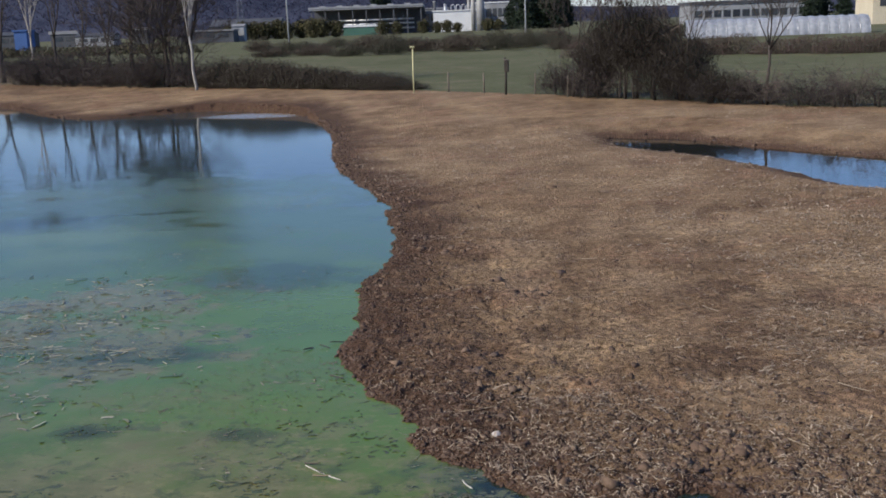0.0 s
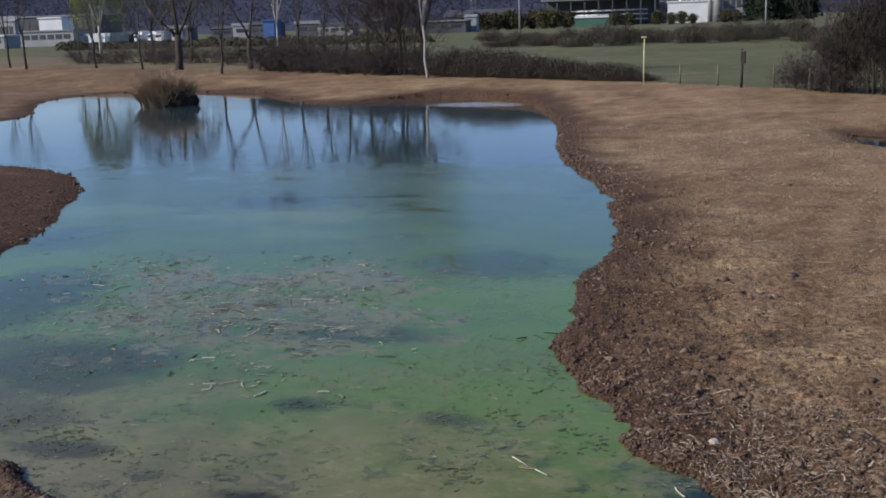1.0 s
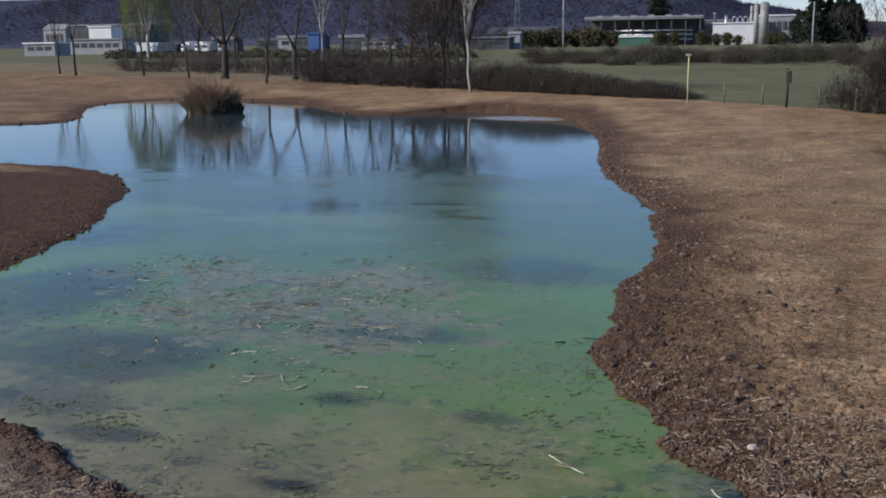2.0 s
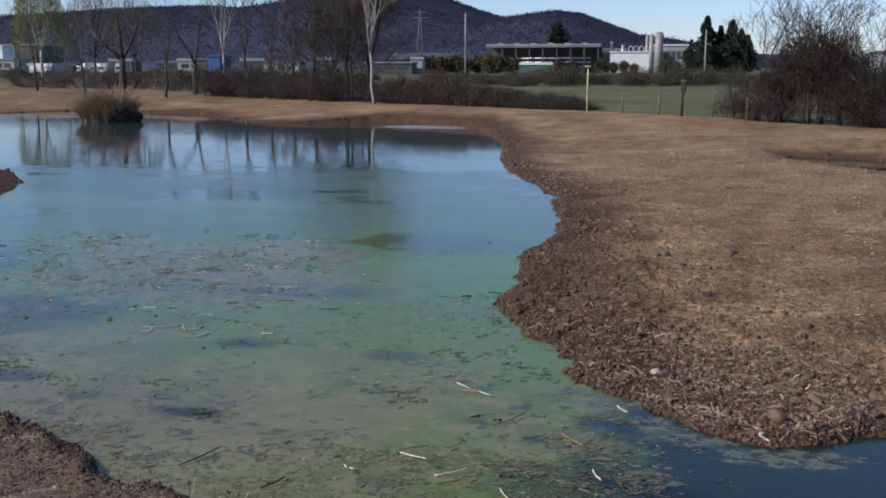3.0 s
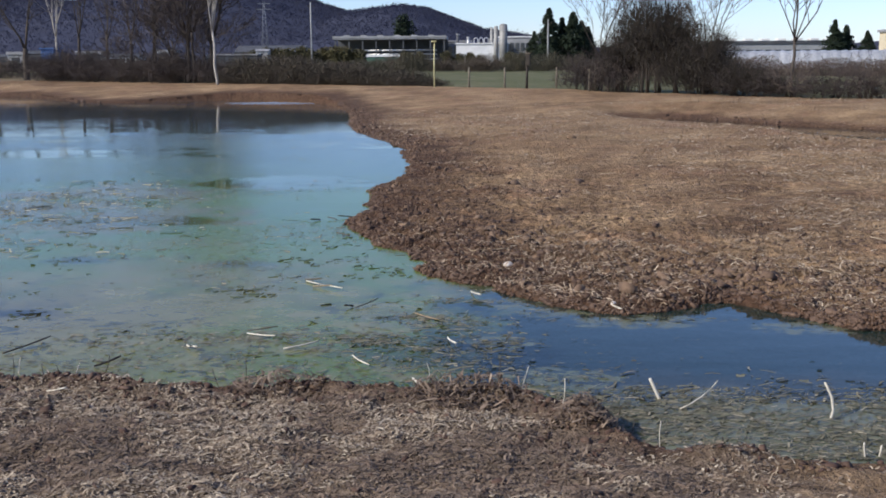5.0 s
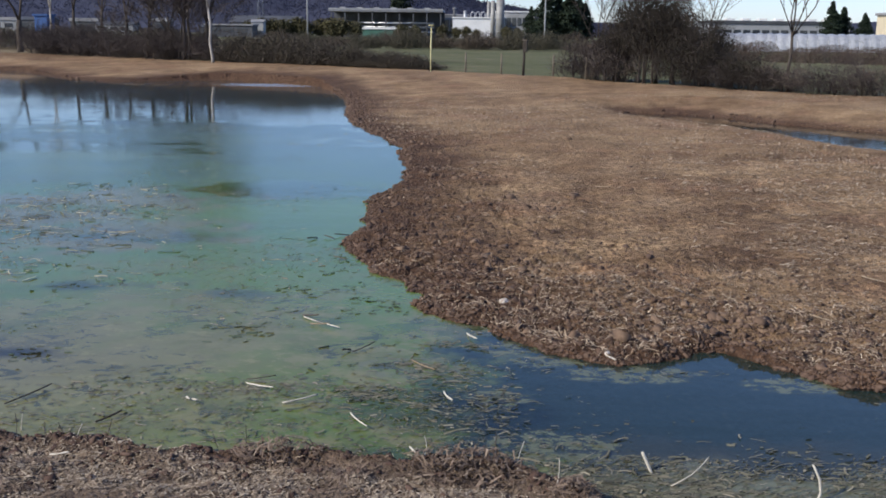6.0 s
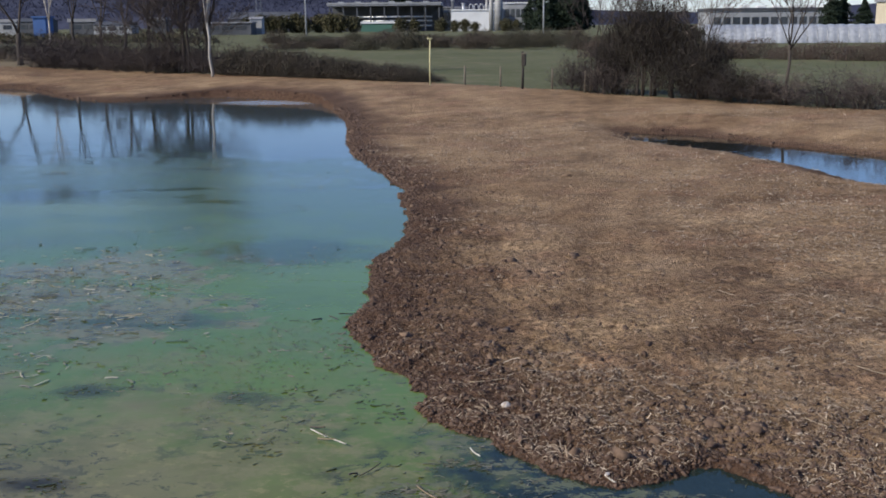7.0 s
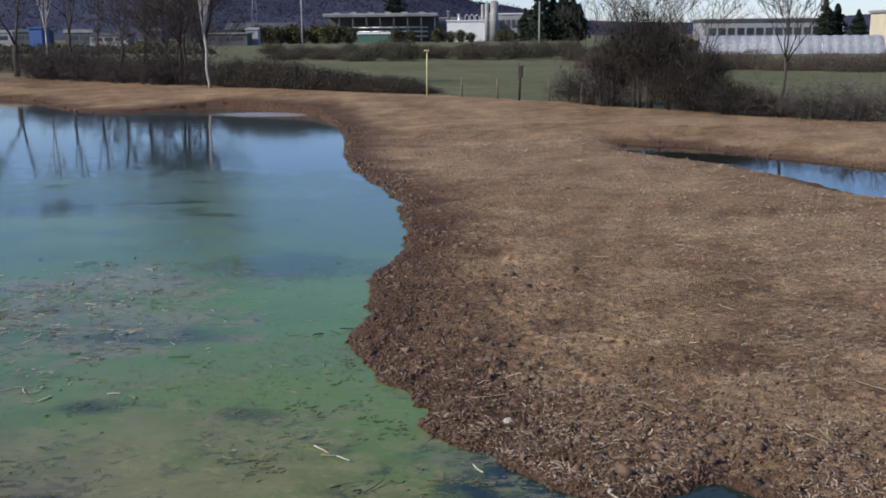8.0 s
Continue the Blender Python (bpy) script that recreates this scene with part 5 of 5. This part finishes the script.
for a, b, lab in [((-0.04, 10.86), (0.38, 10.99), "long pale stalk lying on the soil"), ((3.25, 14.4), (3.4, 14.1), "bent pale stalk lying on the soil"), ((1.84, 16.15), (1.96, 15.98), "short pale stalk on the soil"),
                  ((5.5, 16.5), (5.85, 16.4), "pale stalk lying on the soil"), ((2.5, 10.75), (2.57, 10.5), "pale stalk lying on the soil"), ((3.1, 9.9), (3.3, 9.65), "pale stalk lying on the soil"),
                  ((4.0, 11.2), (4.3, 11.0), "pale stalk lying on the soil"), ((4.9, 12.2), (5.1, 11.9), "pale stalk lying on the soil"), ((1.9, 17.6), (2.15, 17.5), "pale stalk lying on the soil")]:
    stick(a, b, ground_z(*a) + 0.025, ground_z(*b) + 0.03, 0.010, STALK, lab, 0.02, "straw_stalk")
rr = random.Random(31)
for i in range(30):
    x = rr.uniform(-3.4, 2.4)
    y = np.interp(x, [-4, -2.16, -0.5, 0.3, 0.94, 2.4], [7.35, 6.68, 6.48, 6.34, 5.75, 5.66]) + rr.uniform(-0.12, 0.1)
    hgt = rr.uniform(0.06, 0.17)
    dark = rr.random() < 0.6
    stick((x, y), (x + rr.gauss(0, 0.03), y + rr.gauss(0, 0.03)), ground_z(x, y) - 0.02, ground_z(x, y) + hgt, rr.uniform(0.004, 0.008), DARKSTICK if dark else STRAW,
          "short dark dead stem standing at the bank" if dark else "short pale dead stem standing at the bank", rr.uniform(-0.02, 0.02), "dead_reed")


def stone(x, y, s, m, label):
    rs = random.Random(int(x * 100))
    bm = bmesh.new()
    bmesh.ops.create_icosphere(bm, subdivisions=2, radius=s)
    for q in bm.verts:
        q.co *= 1 + 0.35 * noise.noise(q.co * (2.0 / s) * 0.5 + Vector((x, y, 0)))
        q.co.z *= 0.7
    me = bpy.data.meshes.new("stone")
    bm.to_mesh(me)
    bm.free()
    me.materials.append(m)
    thing("stone", label, "stone", Matrix.Translation((x, y, ground_z(x, y) + s * 0.35)) @ Matrix.Rotation(rs.random() * 6, 4, "Z"), "", me)


PALESTONE = surface("pale_stone", (0.45, 0.40, 0.35), (0.60, 0.55, 0.50), 8, 50, 0.8, 0.3)
stone(0.33, 10.29, 0.05, PALESTONE, "small pale stone lying on dark soil")
stone(1.14, 8.72, 0.025, PALESTONE, "small pale stone at the water's edge")
stone(4.7, 10.6, 0.05, PALESTONE, "small pale stone lying among straw")


# ---- loose stuff ----
def strips(name, c, yaw, length, width, tilt, lift, material, curl=0.15, bow_up=0.12):
    """Small curved chips, one island each, at the points c."""
    n = len(c)
    r = np.random.RandomState(len(name) + n)
    d = np.stack([np.cos(yaw) * np.cos(tilt), np.sin(yaw) * np.cos(tilt), np.sin(tilt)], 1)
    s = np.stack([-np.sin(yaw), np.cos(yaw), r.uniform(-0.5, 0.5, n)], 1)
    up = np.array([0, 0, 1.0])
    L, W = length[:, None] / 2, width[:, None] / 2
    bow = s * (r.uniform(-curl, curl, (n, 1)) * length[:, None]) + up * (np.abs(r.normal(0, bow_up, (n, 1))) * length[:, None])
    cc = c + up * lift[:, None]
    vv = np.stack([cc - d * L - s * W, cc - d * L + s * W, cc + bow + s * W, cc + bow - s * W, cc + d * L + s * W, cc + d * L - s * W], 1).reshape(-1, 3)
    o = np.arange(n)[:, None] * 6
    return arrays(name, vv, np.concatenate([o + [0, 1, 2, 3], o + [3, 2, 4, 5]], 0), material)


def lumps(name, c, size, material, seed):
    """Rough clods, one island each."""
    n = len(c)
    r = np.random.RandomState(seed)
    g = (1 + 5 ** 0.5) / 2
    ico = np.array([(-1, g, 0), (1, g, 0), (-1, -g, 0), (1, -g, 0), (0, -1, g), (0, 1, g), (0, -1, -g), (0, 1, -g), (g, 0, -1), (g, 0, 1), (-g, 0, -1), (-g, 0, 1)]) / 1.9
    tri = np.array([(0, 11, 5), (0, 5, 1), (0, 1, 7), (0, 7, 10), (0, 10, 11), (1, 5, 9), (5, 11, 4), (11, 10, 2), (10, 7, 6), (7, 1, 8),
                    (3, 9, 4), (3, 4, 2), (3, 2, 6), (3, 6, 8), (3, 8, 9), (4, 9, 5), (2, 4, 11), (6, 2, 10), (8, 6, 7), (9, 8, 1)])
    k = r.uniform(0.35, 1.5, (n, 12, 1)) * size[:, None, None]
    st = r.uniform(0.55, 1.6, (n, 1, 3)) * np.array([1.15, 0.8, 0.65])
    a = r.uniform(0, 6.283, n)
    ca, sa = np.cos(a)[:, None], np.sin(a)[:, None]
    p = ico[None] * k * st
    vv = np.stack([p[:, :, 0] * ca - p[:, :, 1] * sa, p[:, :, 0] * sa + p[:, :, 1] * ca, p[:, :, 2]], 2) + c[:, None, :]
    return arrays(name, vv.reshape(-1, 3), (np.arange(n)[:, None, None] * 12 + tri[None]).reshape(-1, 3), material)


def strewn(seed, n, x0, x1, y0, y1, far=0.0):
    """Random points of a stretch with ground height, wetness and distance from the water; far > 0 thins them out with y."""
    r = np.random.RandomState(seed)
    x = r.uniform(x0, x1, n)
    u = r.uniform(0, 1, n)
    y = y0 + (y1 - y0) * u ** (1 + far)
    z, wet, d = ground_parts(x, y)
    return r, x, y, z, wet, d


def stuff(name, me, label, category):
    return tagged(new(name, me), label, category, kind="stuff")


CHIP = islands("straw_chip", [(0.17, 0.118, 0.078), (0.26, 0.188, 0.124), (0.34, 0.255, 0.17), (0.21, 0.148, 0.097), (0.56, 0.46, 0.34), (0.25, 0.178, 0.117), (0.44, 0.35, 0.25), (0.14, 0.095, 0.064)])
MULCH = islands("mulch_chip", [(0.19, 0.144, 0.103), (0.314, 0.247, 0.181), (0.392, 0.321, 0.24), (0.246, 0.189, 0.136), (0.493, 0.419, 0.318), (0.123, 0.09, 0.062), (0.325, 0.259, 0.19)])
DARKMULCH = islands("dark_mulch_chip", [(0.098, 0.067, 0.047), (0.165, 0.117, 0.087), (0.068, 0.046, 0.033), (0.23, 0.17, 0.126), (0.125, 0.088, 0.064), (0.31, 0.24, 0.18)])
CLOD = islands("soil_clod", [(0.066, 0.040, 0.028), (0.100, 0.063, 0.044), (0.082, 0.051, 0.036), (0.135, 0.087, 0.060), (0.058, 0.035, 0.025), (0.112, 0.072, 0.050)])
BRINK = islands("brink_clod", [(0.050, 0.028, 0.021), (0.078, 0.046, 0.034), (0.064, 0.037, 0.028), (0.105, 0.066, 0.048), (0.042, 0.024, 0.018), (0.088, 0.054, 0.040)])
DRYCLOD = islands("dry_clod", [(0.16, 0.108, 0.070), (0.21, 0.145, 0.094), (0.18, 0.122, 0.079), (0.25, 0.176, 0.115)])

def near_bank(x, y):
    """Whether a point lies on the near side of the pond."""
    p = sorted(NEAR_SHORE)
    return y < np.interp(x, [a for a, _ in p], [b for _, b in p]) + 0.35


# near bank: fine mulch, paler and darker in drifts
r, x, y, z, wet, d = strewn(1, 330000, -7.0, 5.0, 3.4, 9.2)
drift = fbm(x, y, 0.7, 3, 0.6, 41) + 0.6 * fbm(x * 0.5, y, 0.16, 2, 0.6, 43)
bare = step(x + 1.5 * fbm(x, y, 1.6, 4, 0.6, 61), 0.5, 1.8) * 0.85
ok = (d > 0.03) & near_bank(x, y) & (x > 0.4 - y * 0.85) & (r.uniform(0, 1, len(x)) > bare) & (r.uniform(0, 1, len(x)) < 0.12 + 0.88 * step(d + 0.25 * fbm(x, y, 0.5, 3, 0.6, 44), 0.10, 0.42))
for nm, m, sel, lab in (("pale_mulch", MULCH, drift - 0.35 * np.exp(-np.maximum(d, 0) / 0.22) > -0.02, "fine pale chopped reed mulch on the bank"), ("dark_mulch", DARKMULCH, drift - 0.35 * np.exp(-np.maximum(d, 0) / 0.22) <= -0.02, "fine dark rotting mulch on the bank")):
    c = np.stack([x, y, z], 1)[ok & sel]
    n = len(c)
    stuff(nm, strips(nm, c, r.normal(0, 0.9, n), r.lognormal(-4.1, 0.6, n).clip(0.006, 0.11), r.uniform(0.003, 0.009, n), r.normal(0.08, 0.25, n), r.uniform(0.001, 0.014, n), m), lab, "mulch")
# near bank: clods at the brink
r, x, y, z, wet, d = strewn(2, 120000, -8.0, 5.0, 3.6, 9.6)
ok = (d > -0.02) & (r.uniform(0, 1, len(x)) < (np.exp(-np.maximum(d, 0) / 0.20) * 0.95 + 0.03) * (1 - 0.8 * step(x, 0.35, 1.0))) & near_bank(x, y)
c = np.stack([x, y, z], 1)[ok]
stuff("bank_clods", lumps("bank_clods", c, r.lognormal(-4.4, 0.5, len(c)).clip(0.004, 0.030), BRINK, 3), "dark wet soil crumbs along the near bank", "soil")
# east meadow: clods near the water
r, x, y, z, wet, d = strewn(4, 420000, -8, 9, 8, 46, 0.9)
ok = (d > -0.04) & (x > -3 - (y - 8) * 0.12) & (r.uniform(0, 1, len(x)) < 0.8 * np.exp(-np.maximum(d, 0) / (1.4 - 1.1 * step(y, 12, 21))))
c = np.stack([x, y, z], 1)[ok]
stuff("shore_clods", lumps("shore_clods", c, r.lognormal(-4.3, 0.45, len(c)).clip(0.006, 0.034) * (1 + 0.7 * step(c[:, 1], 16, 30)), CLOD, 5), "dark crumbly clods of soil along the shore", "soil")
# dry clods further in
r, x, y, z, wet, d = strewn(6, 30000, -3, 12, 8, 26, 0.8)
ok = (d > 0.5) & (r.uniform(-0.5, 0.5, len(x)) < 1.5 * fbm(x, y, 1.1, 3, 0.6, 91)) & (x > -3) & (x < 0.6 + y * 0.48)
c = np.stack([x, y, z], 1)[ok]
stuff("dry_clods", lumps("dry_clods", c, r.lognormal(-4.6, 0.5, len(c)).clip(0.005, 0.035), DRYCLOD, 7), "small dry soil lumps on the meadow", "soil")
# broad turned sods behind the shore
SOD = islands("turned_sod", [(0.11, 0.070, 0.047), (0.15, 0.099, 0.066), (0.13, 0.084, 0.056), (0.19, 0.128, 0.086)])
r, x, y, z, wet, d = strewn(7, 9000, -4, 7, 9, 28, 0.6)
ok = (d > 0.15) & (x > -3.4) & (x < 0.6 + y * 0.42) & (r.uniform(0, 1, len(x)) < 0.75 * np.exp(-np.maximum(d, 0) / 1.5) * np.maximum(0, 0.5 + 2.2 * fbm(x, y, 1.2, 3, 0.6, 96)))
c = np.stack([x, y, z - 0.006], 1)[ok]
stuff("turned_sods", lumps("turned_sods", c, r.lognormal(-3.25, 0.35, len(c)).clip(0.02, 0.075), SOD, 17), "broad brown sods turned up behind the shore", "soil")
# long bleached stalks lying in loose swathes further out
BLEACHED = islands("bleached_stalk", [(0.46, 0.37, 0.26), (0.58, 0.49, 0.37), (0.38, 0.30, 0.21), (0.66, 0.57, 0.45)])
r, x, y, z, wet, d = strewn(9, 9000, -4, 14, 11, 34, 0.4)
ok = (d > 0.4) & (x > -3.2) & (x < 0.8 + y * 0.46) & (r.uniform(0, 1, len(x)) < 0.9 * np.maximum(0, fbm(x * 0.5, y, 1.4, 3, 0.6, 97)))
c = np.stack([x, y, z], 1)[ok]
n = len(c)
stuff("bleached_stalks", strips("bleached_stalks", c, r.normal(0.1, 0.6, n), r.lognormal(-2.5, 0.5, n).clip(0.04, 0.3), r.uniform(0.005, 0.010, n) * (1 + 0.8 * step(c[:, 1], 14, 26)), r.normal(0.05, 0.12, n), r.uniform(0.02, 0.035, n), BLEACHED), "bleached straw stalks lying in loose swathes", "straw")
# straw over the meadow
r, x, y, z, wet, d = strewn(8, 400000, -4, 14, 8, 40, 0.75)
patchy = fbm(x, y, 1.5, 3, 0.6, 12) + fbm(x, y, 5, 2, 0.6, 14)
ok = (d > 0.05) & (x > -3.6) & (x < 0.8 + y * 0.48) & (r.uniform(-0.9, 0.9, len(x)) < 2.3 * patchy - 0.10 - 0.95 * wet) & (r.uniform(0, 1, len(x)) > 0.75 * step(y, 13, 24))
c = np.stack([x, y, z], 1)[ok]
n = len(c)
stuff("straw", strips("straw", c, r.uniform(0, 6.283, n), r.lognormal(-3.35, 0.6, n).clip(0.015, 0.26), r.uniform(0.003, 0.010, n) * (1 + 1.6 * step(c[:, 1], 12, 26)), r.normal(0.08, 0.2, n), r.uniform(0.006, 0.03, n), CHIP), "chopped pale straw strewn over the soil", "straw")
# west spit clods
r, x, y, z, wet, d = strewn(10, 40000, -24, -9, 9, 30)
ok = (d > -0.05) & (r.uniform(0, 1, len(x)) < np.exp(-np.maximum(d, 0) / 0.22) * 0.7 + 0.006)
c = np.stack([x, y, z], 1)[ok]
stuff("spit_clods", lumps("spit_clods", c, r.lognormal(-3.9, 0.55, len(c)).clip(0.01, 0.09), CLOD, 11), "dark clods edging the western spit", "soil")
# far shore clods
r, x, y, z, wet, d = strewn(12, 30000, -42, 14, 28, 68)
p = signed(POOL_LINE, x, y)
ok = ((d > -0.1) & (d < 0.22)) | ((p > -0.05) & (p < 0.5) & (r.uniform(0, 1, len(x)) < 0.6))
c = np.stack([x, y, z], 1)[ok]
stuff("far_clods", lumps("far_clods", c, r.lognormal(-3.1, 0.4, len(c)).clip(0.02, 0.10), CLOD, 13), "dark clods along the far shore", "soil")
# floating weed and reed bits
FLOAT = islands("floating_bit", [(0.14, 0.125, 0.085), (0.07, 0.066, 0.046), (0.19, 0.17, 0.118), (0.105, 0.105, 0.070), (0.06, 0.058, 0.042), (0.30, 0.265, 0.19), (0.10, 0.09, 0.062), (0.08, 0.085, 0.058), (0.16, 0.142, 0.098)])
r, x, y, z, wet, d = strewn(14, 240000, -13, 6, 5.6, 30, 0.8)
clump = fbm(x, y, 1.3, 4, 0.6, 21)
field = np.exp(-((x + 6.3) / 3.8) ** 2 - ((y - 14.6) / 2.9) ** 2) * 0.42 + 0.36 * np.exp(-np.maximum(0, y - 6.6 - 0.12 * np.abs(x + 1)) / 1.6)
mats = sum(np.exp(-((x - mx) / rx) ** 2 - ((y - my) / ry) ** 2) for mx, my, rx, ry in ((0.62, 6.9, 0.5, 0.3), (0.30, 7.75, 0.25, 0.12), (1.25, 8.33, 0.6, 0.16), (0.7, 8.65, 0.3, 0.18), (0.05, 7.2, 0.4, 0.3)))
clear = (x > 0.4) & (y > 6.75)
edge = 0.30 * np.exp(np.minimum(d, 0) / 0.13) * (y < 15)
band = (x > 0.3) & (y < 6.8)
ok = (d < -0.03) & (r.uniform(0, 1, len(x)) < (field * 1.15 + clump * 0.75 - 0.05) * np.where(clear, 0.025, np.where(band, 1.5, 1.0)) + edge * np.maximum(0, 0.4 + 1.6 * clump) + mats * np.maximum(0, 0.3 + 0.9 * fbm(x, y, 0.3, 3, 0.6, 95))) & (x < 0.6 + 0.5 * y)
c = np.stack([x, y, 0 * x + 0.004], 1)[ok]
n = len(c)
stuff("floating_weed", strips("floating_weed", c, r.normal(0.15, 0.7, n), r.lognormal(-3.5, 0.6, n).clip(0.012, 0.2), r.lognormal(-5.2, 0.5, n).clip(0.003, 0.018), r.normal(0.0, 0.02, n), r.uniform(0.002, 0.008, n), FLOAT, 0.12, 0.02), "floating bits of reed and dead pond weed", "pond weed")
# flat weed leaves lying in the shallows of the channel and along the near bank
WEED_LEAF = islands("weed_leaf", [(0.130, 0.126, 0.088), (0.105, 0.106, 0.074), (0.160, 0.148, 0.106), (0.090, 0.095, 0.070), (0.19, 0.172, 0.125), (0.075, 0.080, 0.062)])
r, x, y, z, wet, d = strewn(15, 150000, -4.6, 4.5, 5.5, 9.6)
lay = fbm(x * 0.55, y, 0.5, 3, 0.6, 24)
band = np.exp(-((y - 6.25 - 0.12 * np.maximum(0, 1.2 - x)) / 0.42) ** 2) * step(x, 0.2, 0.7) * 0.55 + np.exp(-np.maximum(-d, 0) / 0.5) * (y < 8.2) * (x < 0.6) * 0.16
band = band + 0.30 * sum(np.exp(-((x - mx) / rx) ** 2 - ((y - my) / ry) ** 2) for mx, my, rx, ry in ((0.30, 7.72, 0.20, 0.10), (-0.25, 8.35, 0.35, 0.22), (-0.55, 7.5, 0.5, 0.25), (0.9, 8.42, 0.35, 0.12), (1.3, 8.36, 0.3, 0.1), (-0.1, 9.1, 0.3, 0.2), (-1.35, 9.62, 0.25, 0.12), (-1.0, 10.45, 0.2, 0.07), (-1.2, 7.75, 0.7, 0.2)))
ok = (d < -0.02) & (r.uniform(0, 1, len(x)) < band * np.maximum(0, 0.35 + 1.9 * lay))
c = np.stack([x, y, 0 * x + 0.003], 1)[ok]
n = len(c)
stuff("weed_leaves", strips("weed_leaves", c, r.normal(0.1, 0.55, n), r.lognormal(-3.1, 0.5, n).clip(0.02, 0.16), r.lognormal(-4.75, 0.4, n).clip(0.004, 0.02), r.normal(0, 0.015, n), r.uniform(0.001, 0.006, n), WEED_LEAF, 0.12, 0.015), "flat grey-green weed leaves in the shallows", "pond weed")
# dark sunken weed showing as flecks in the green water
SUNKEN = islands("sunken_weed", [(0.060, 0.085, 0.048), (0.048, 0.066, 0.046), (0.075, 0.100, 0.050), (0.055, 0.070, 0.060)])
r, x, y, z, wet, d = strewn(16, 90000, -10, 0.4, 7.3, 16.5, 0.5)
tuft = fbm(x, y, 0.55, 4, 0.65, 26) + 0.5 * fbm(x, y, 2.2, 2, 0.6, 27)
near_w = (1 - 0.75 * step(y, 9.8, 14.0))
spots = sum(np.exp(-((x - mx) / rx) ** 2 - ((y - my) / ry) ** 2) for mx, my, rx, ry in ((-3.62, 8.48, 0.32, 0.18), (-4.07, 10.74, 0.2, 0.12), (-6.3, 9.55, 0.5, 0.2), (-7.05, 9.85, 0.45, 0.25), (-5.6, 9.2, 0.5, 0.18), (-2.45, 10.8, 0.14, 0.08), (-4.2, 9.3, 0.35, 0.25), (-2.0, 9.2, 0.3, 0.2), (-1.5, 12.1, 0.25, 0.3), (-0.7, 10.3, 0.25, 0.3)))
ok = (d < -0.1) & (r.uniform(0, 1, len(x)) < (np.maximum(0, tuft - 0.26) * 0.28 * near_w + 0.40 * spots * np.maximum(0, 0.4 + fbm(x, y, 0.3, 3, 0.6, 28))))
c = np.stack([x, y, 0 * x + 0.002], 1)[ok]
n = len(c)
stuff("sunken_weed", strips("sunken_weed", c, r.normal(0.15, 0.6, n), r.lognormal(-3.2, 0.5, n).clip(0.015, 0.16), r.lognormal(-4.2, 0.45, n).clip(0.005, 0.035), r.normal(0, 0.01, n), r.uniform(0.0005, 0.003, n), SUNKEN, 0.2, 0.01), "dark weed tufts just under the pond's surface", "pond weed")
# straw drifted together far out
DRIFT = islands("drift_straw", [(0.26, 0.25, 0.18), (0.36, 0.34, 0.26), (0.18, 0.18, 0.12), (0.07, 0.062, 0.045), (0.30, 0.28, 0.21), (0.15, 0.16, 0.11), (0.05, 0.046, 0.036)])
r, x, y, z, wet, d = strewn(17, 26000, -12, -3.2, 10.5, 18.6)
raft = np.maximum(np.exp(-((x + 7.3 + 0.25 * (y - 15)) / 2.9) ** 4 - ((y - 15.2) / 2.3) ** 4), np.exp(-((x + 5.0) / 1.2) ** 2 - ((y - 12.0) / 0.9) ** 2))
ok = (r.uniform(0, 1, len(x)) < raft * np.maximum(0, 0.09 + 0.32 * fbm(x, y, 0.7, 4, 0.65, 29)))
c = np.stack([x, y, 0 * x + 0.006], 1)[ok]
n = len(c)
stuff("drift_straw", strips("drift_straw", c, r.normal(0.2, 0.8, n), r.lognormal(-2.35, 0.5, n).clip(0.04, 0.45), r.lognormal(-4.15, 0.4, n).clip(0.008, 0.035), r.normal(0, 0.02, n), r.uniform(0.002, 0.01, n), DRIFT, 0.12, 0.02), "drifted straw and reed bits floating on the pond", "straw")
# matted straw on the near point
for i, (mx, my, mr) in enumerate([(0.74, 5.9, 0.16), (0.06, 6.27, 0.22), (-1.05, 6.5, 0.2)]):
    r = np.random.RandomState(70 + i)
    n = 520
    a, q = r.uniform(0, 6.283, n), np.sqrt(r.uniform(0, 1, n))
    x, y = mx + np.cos(a) * q * mr * 1.5, my + np.sin(a) * q * mr
    z, _, _ = ground_parts(x, y)
    c = np.stack([x, y, z + (1 - q) * 0.07], 1)
    me = strips("straw_mat", c, r.uniform(0, 6.283, n), r.lognormal(-2.8, 0.4, n), r.uniform(0.005, 0.011, n), r.normal(0.15, 0.35, n), r.uniform(0.0, 0.03, n), DARKMULCH, 0.3)
    stuff("straw_mat", me, "matted heap of dead reed on the bank's edge", "reeds")
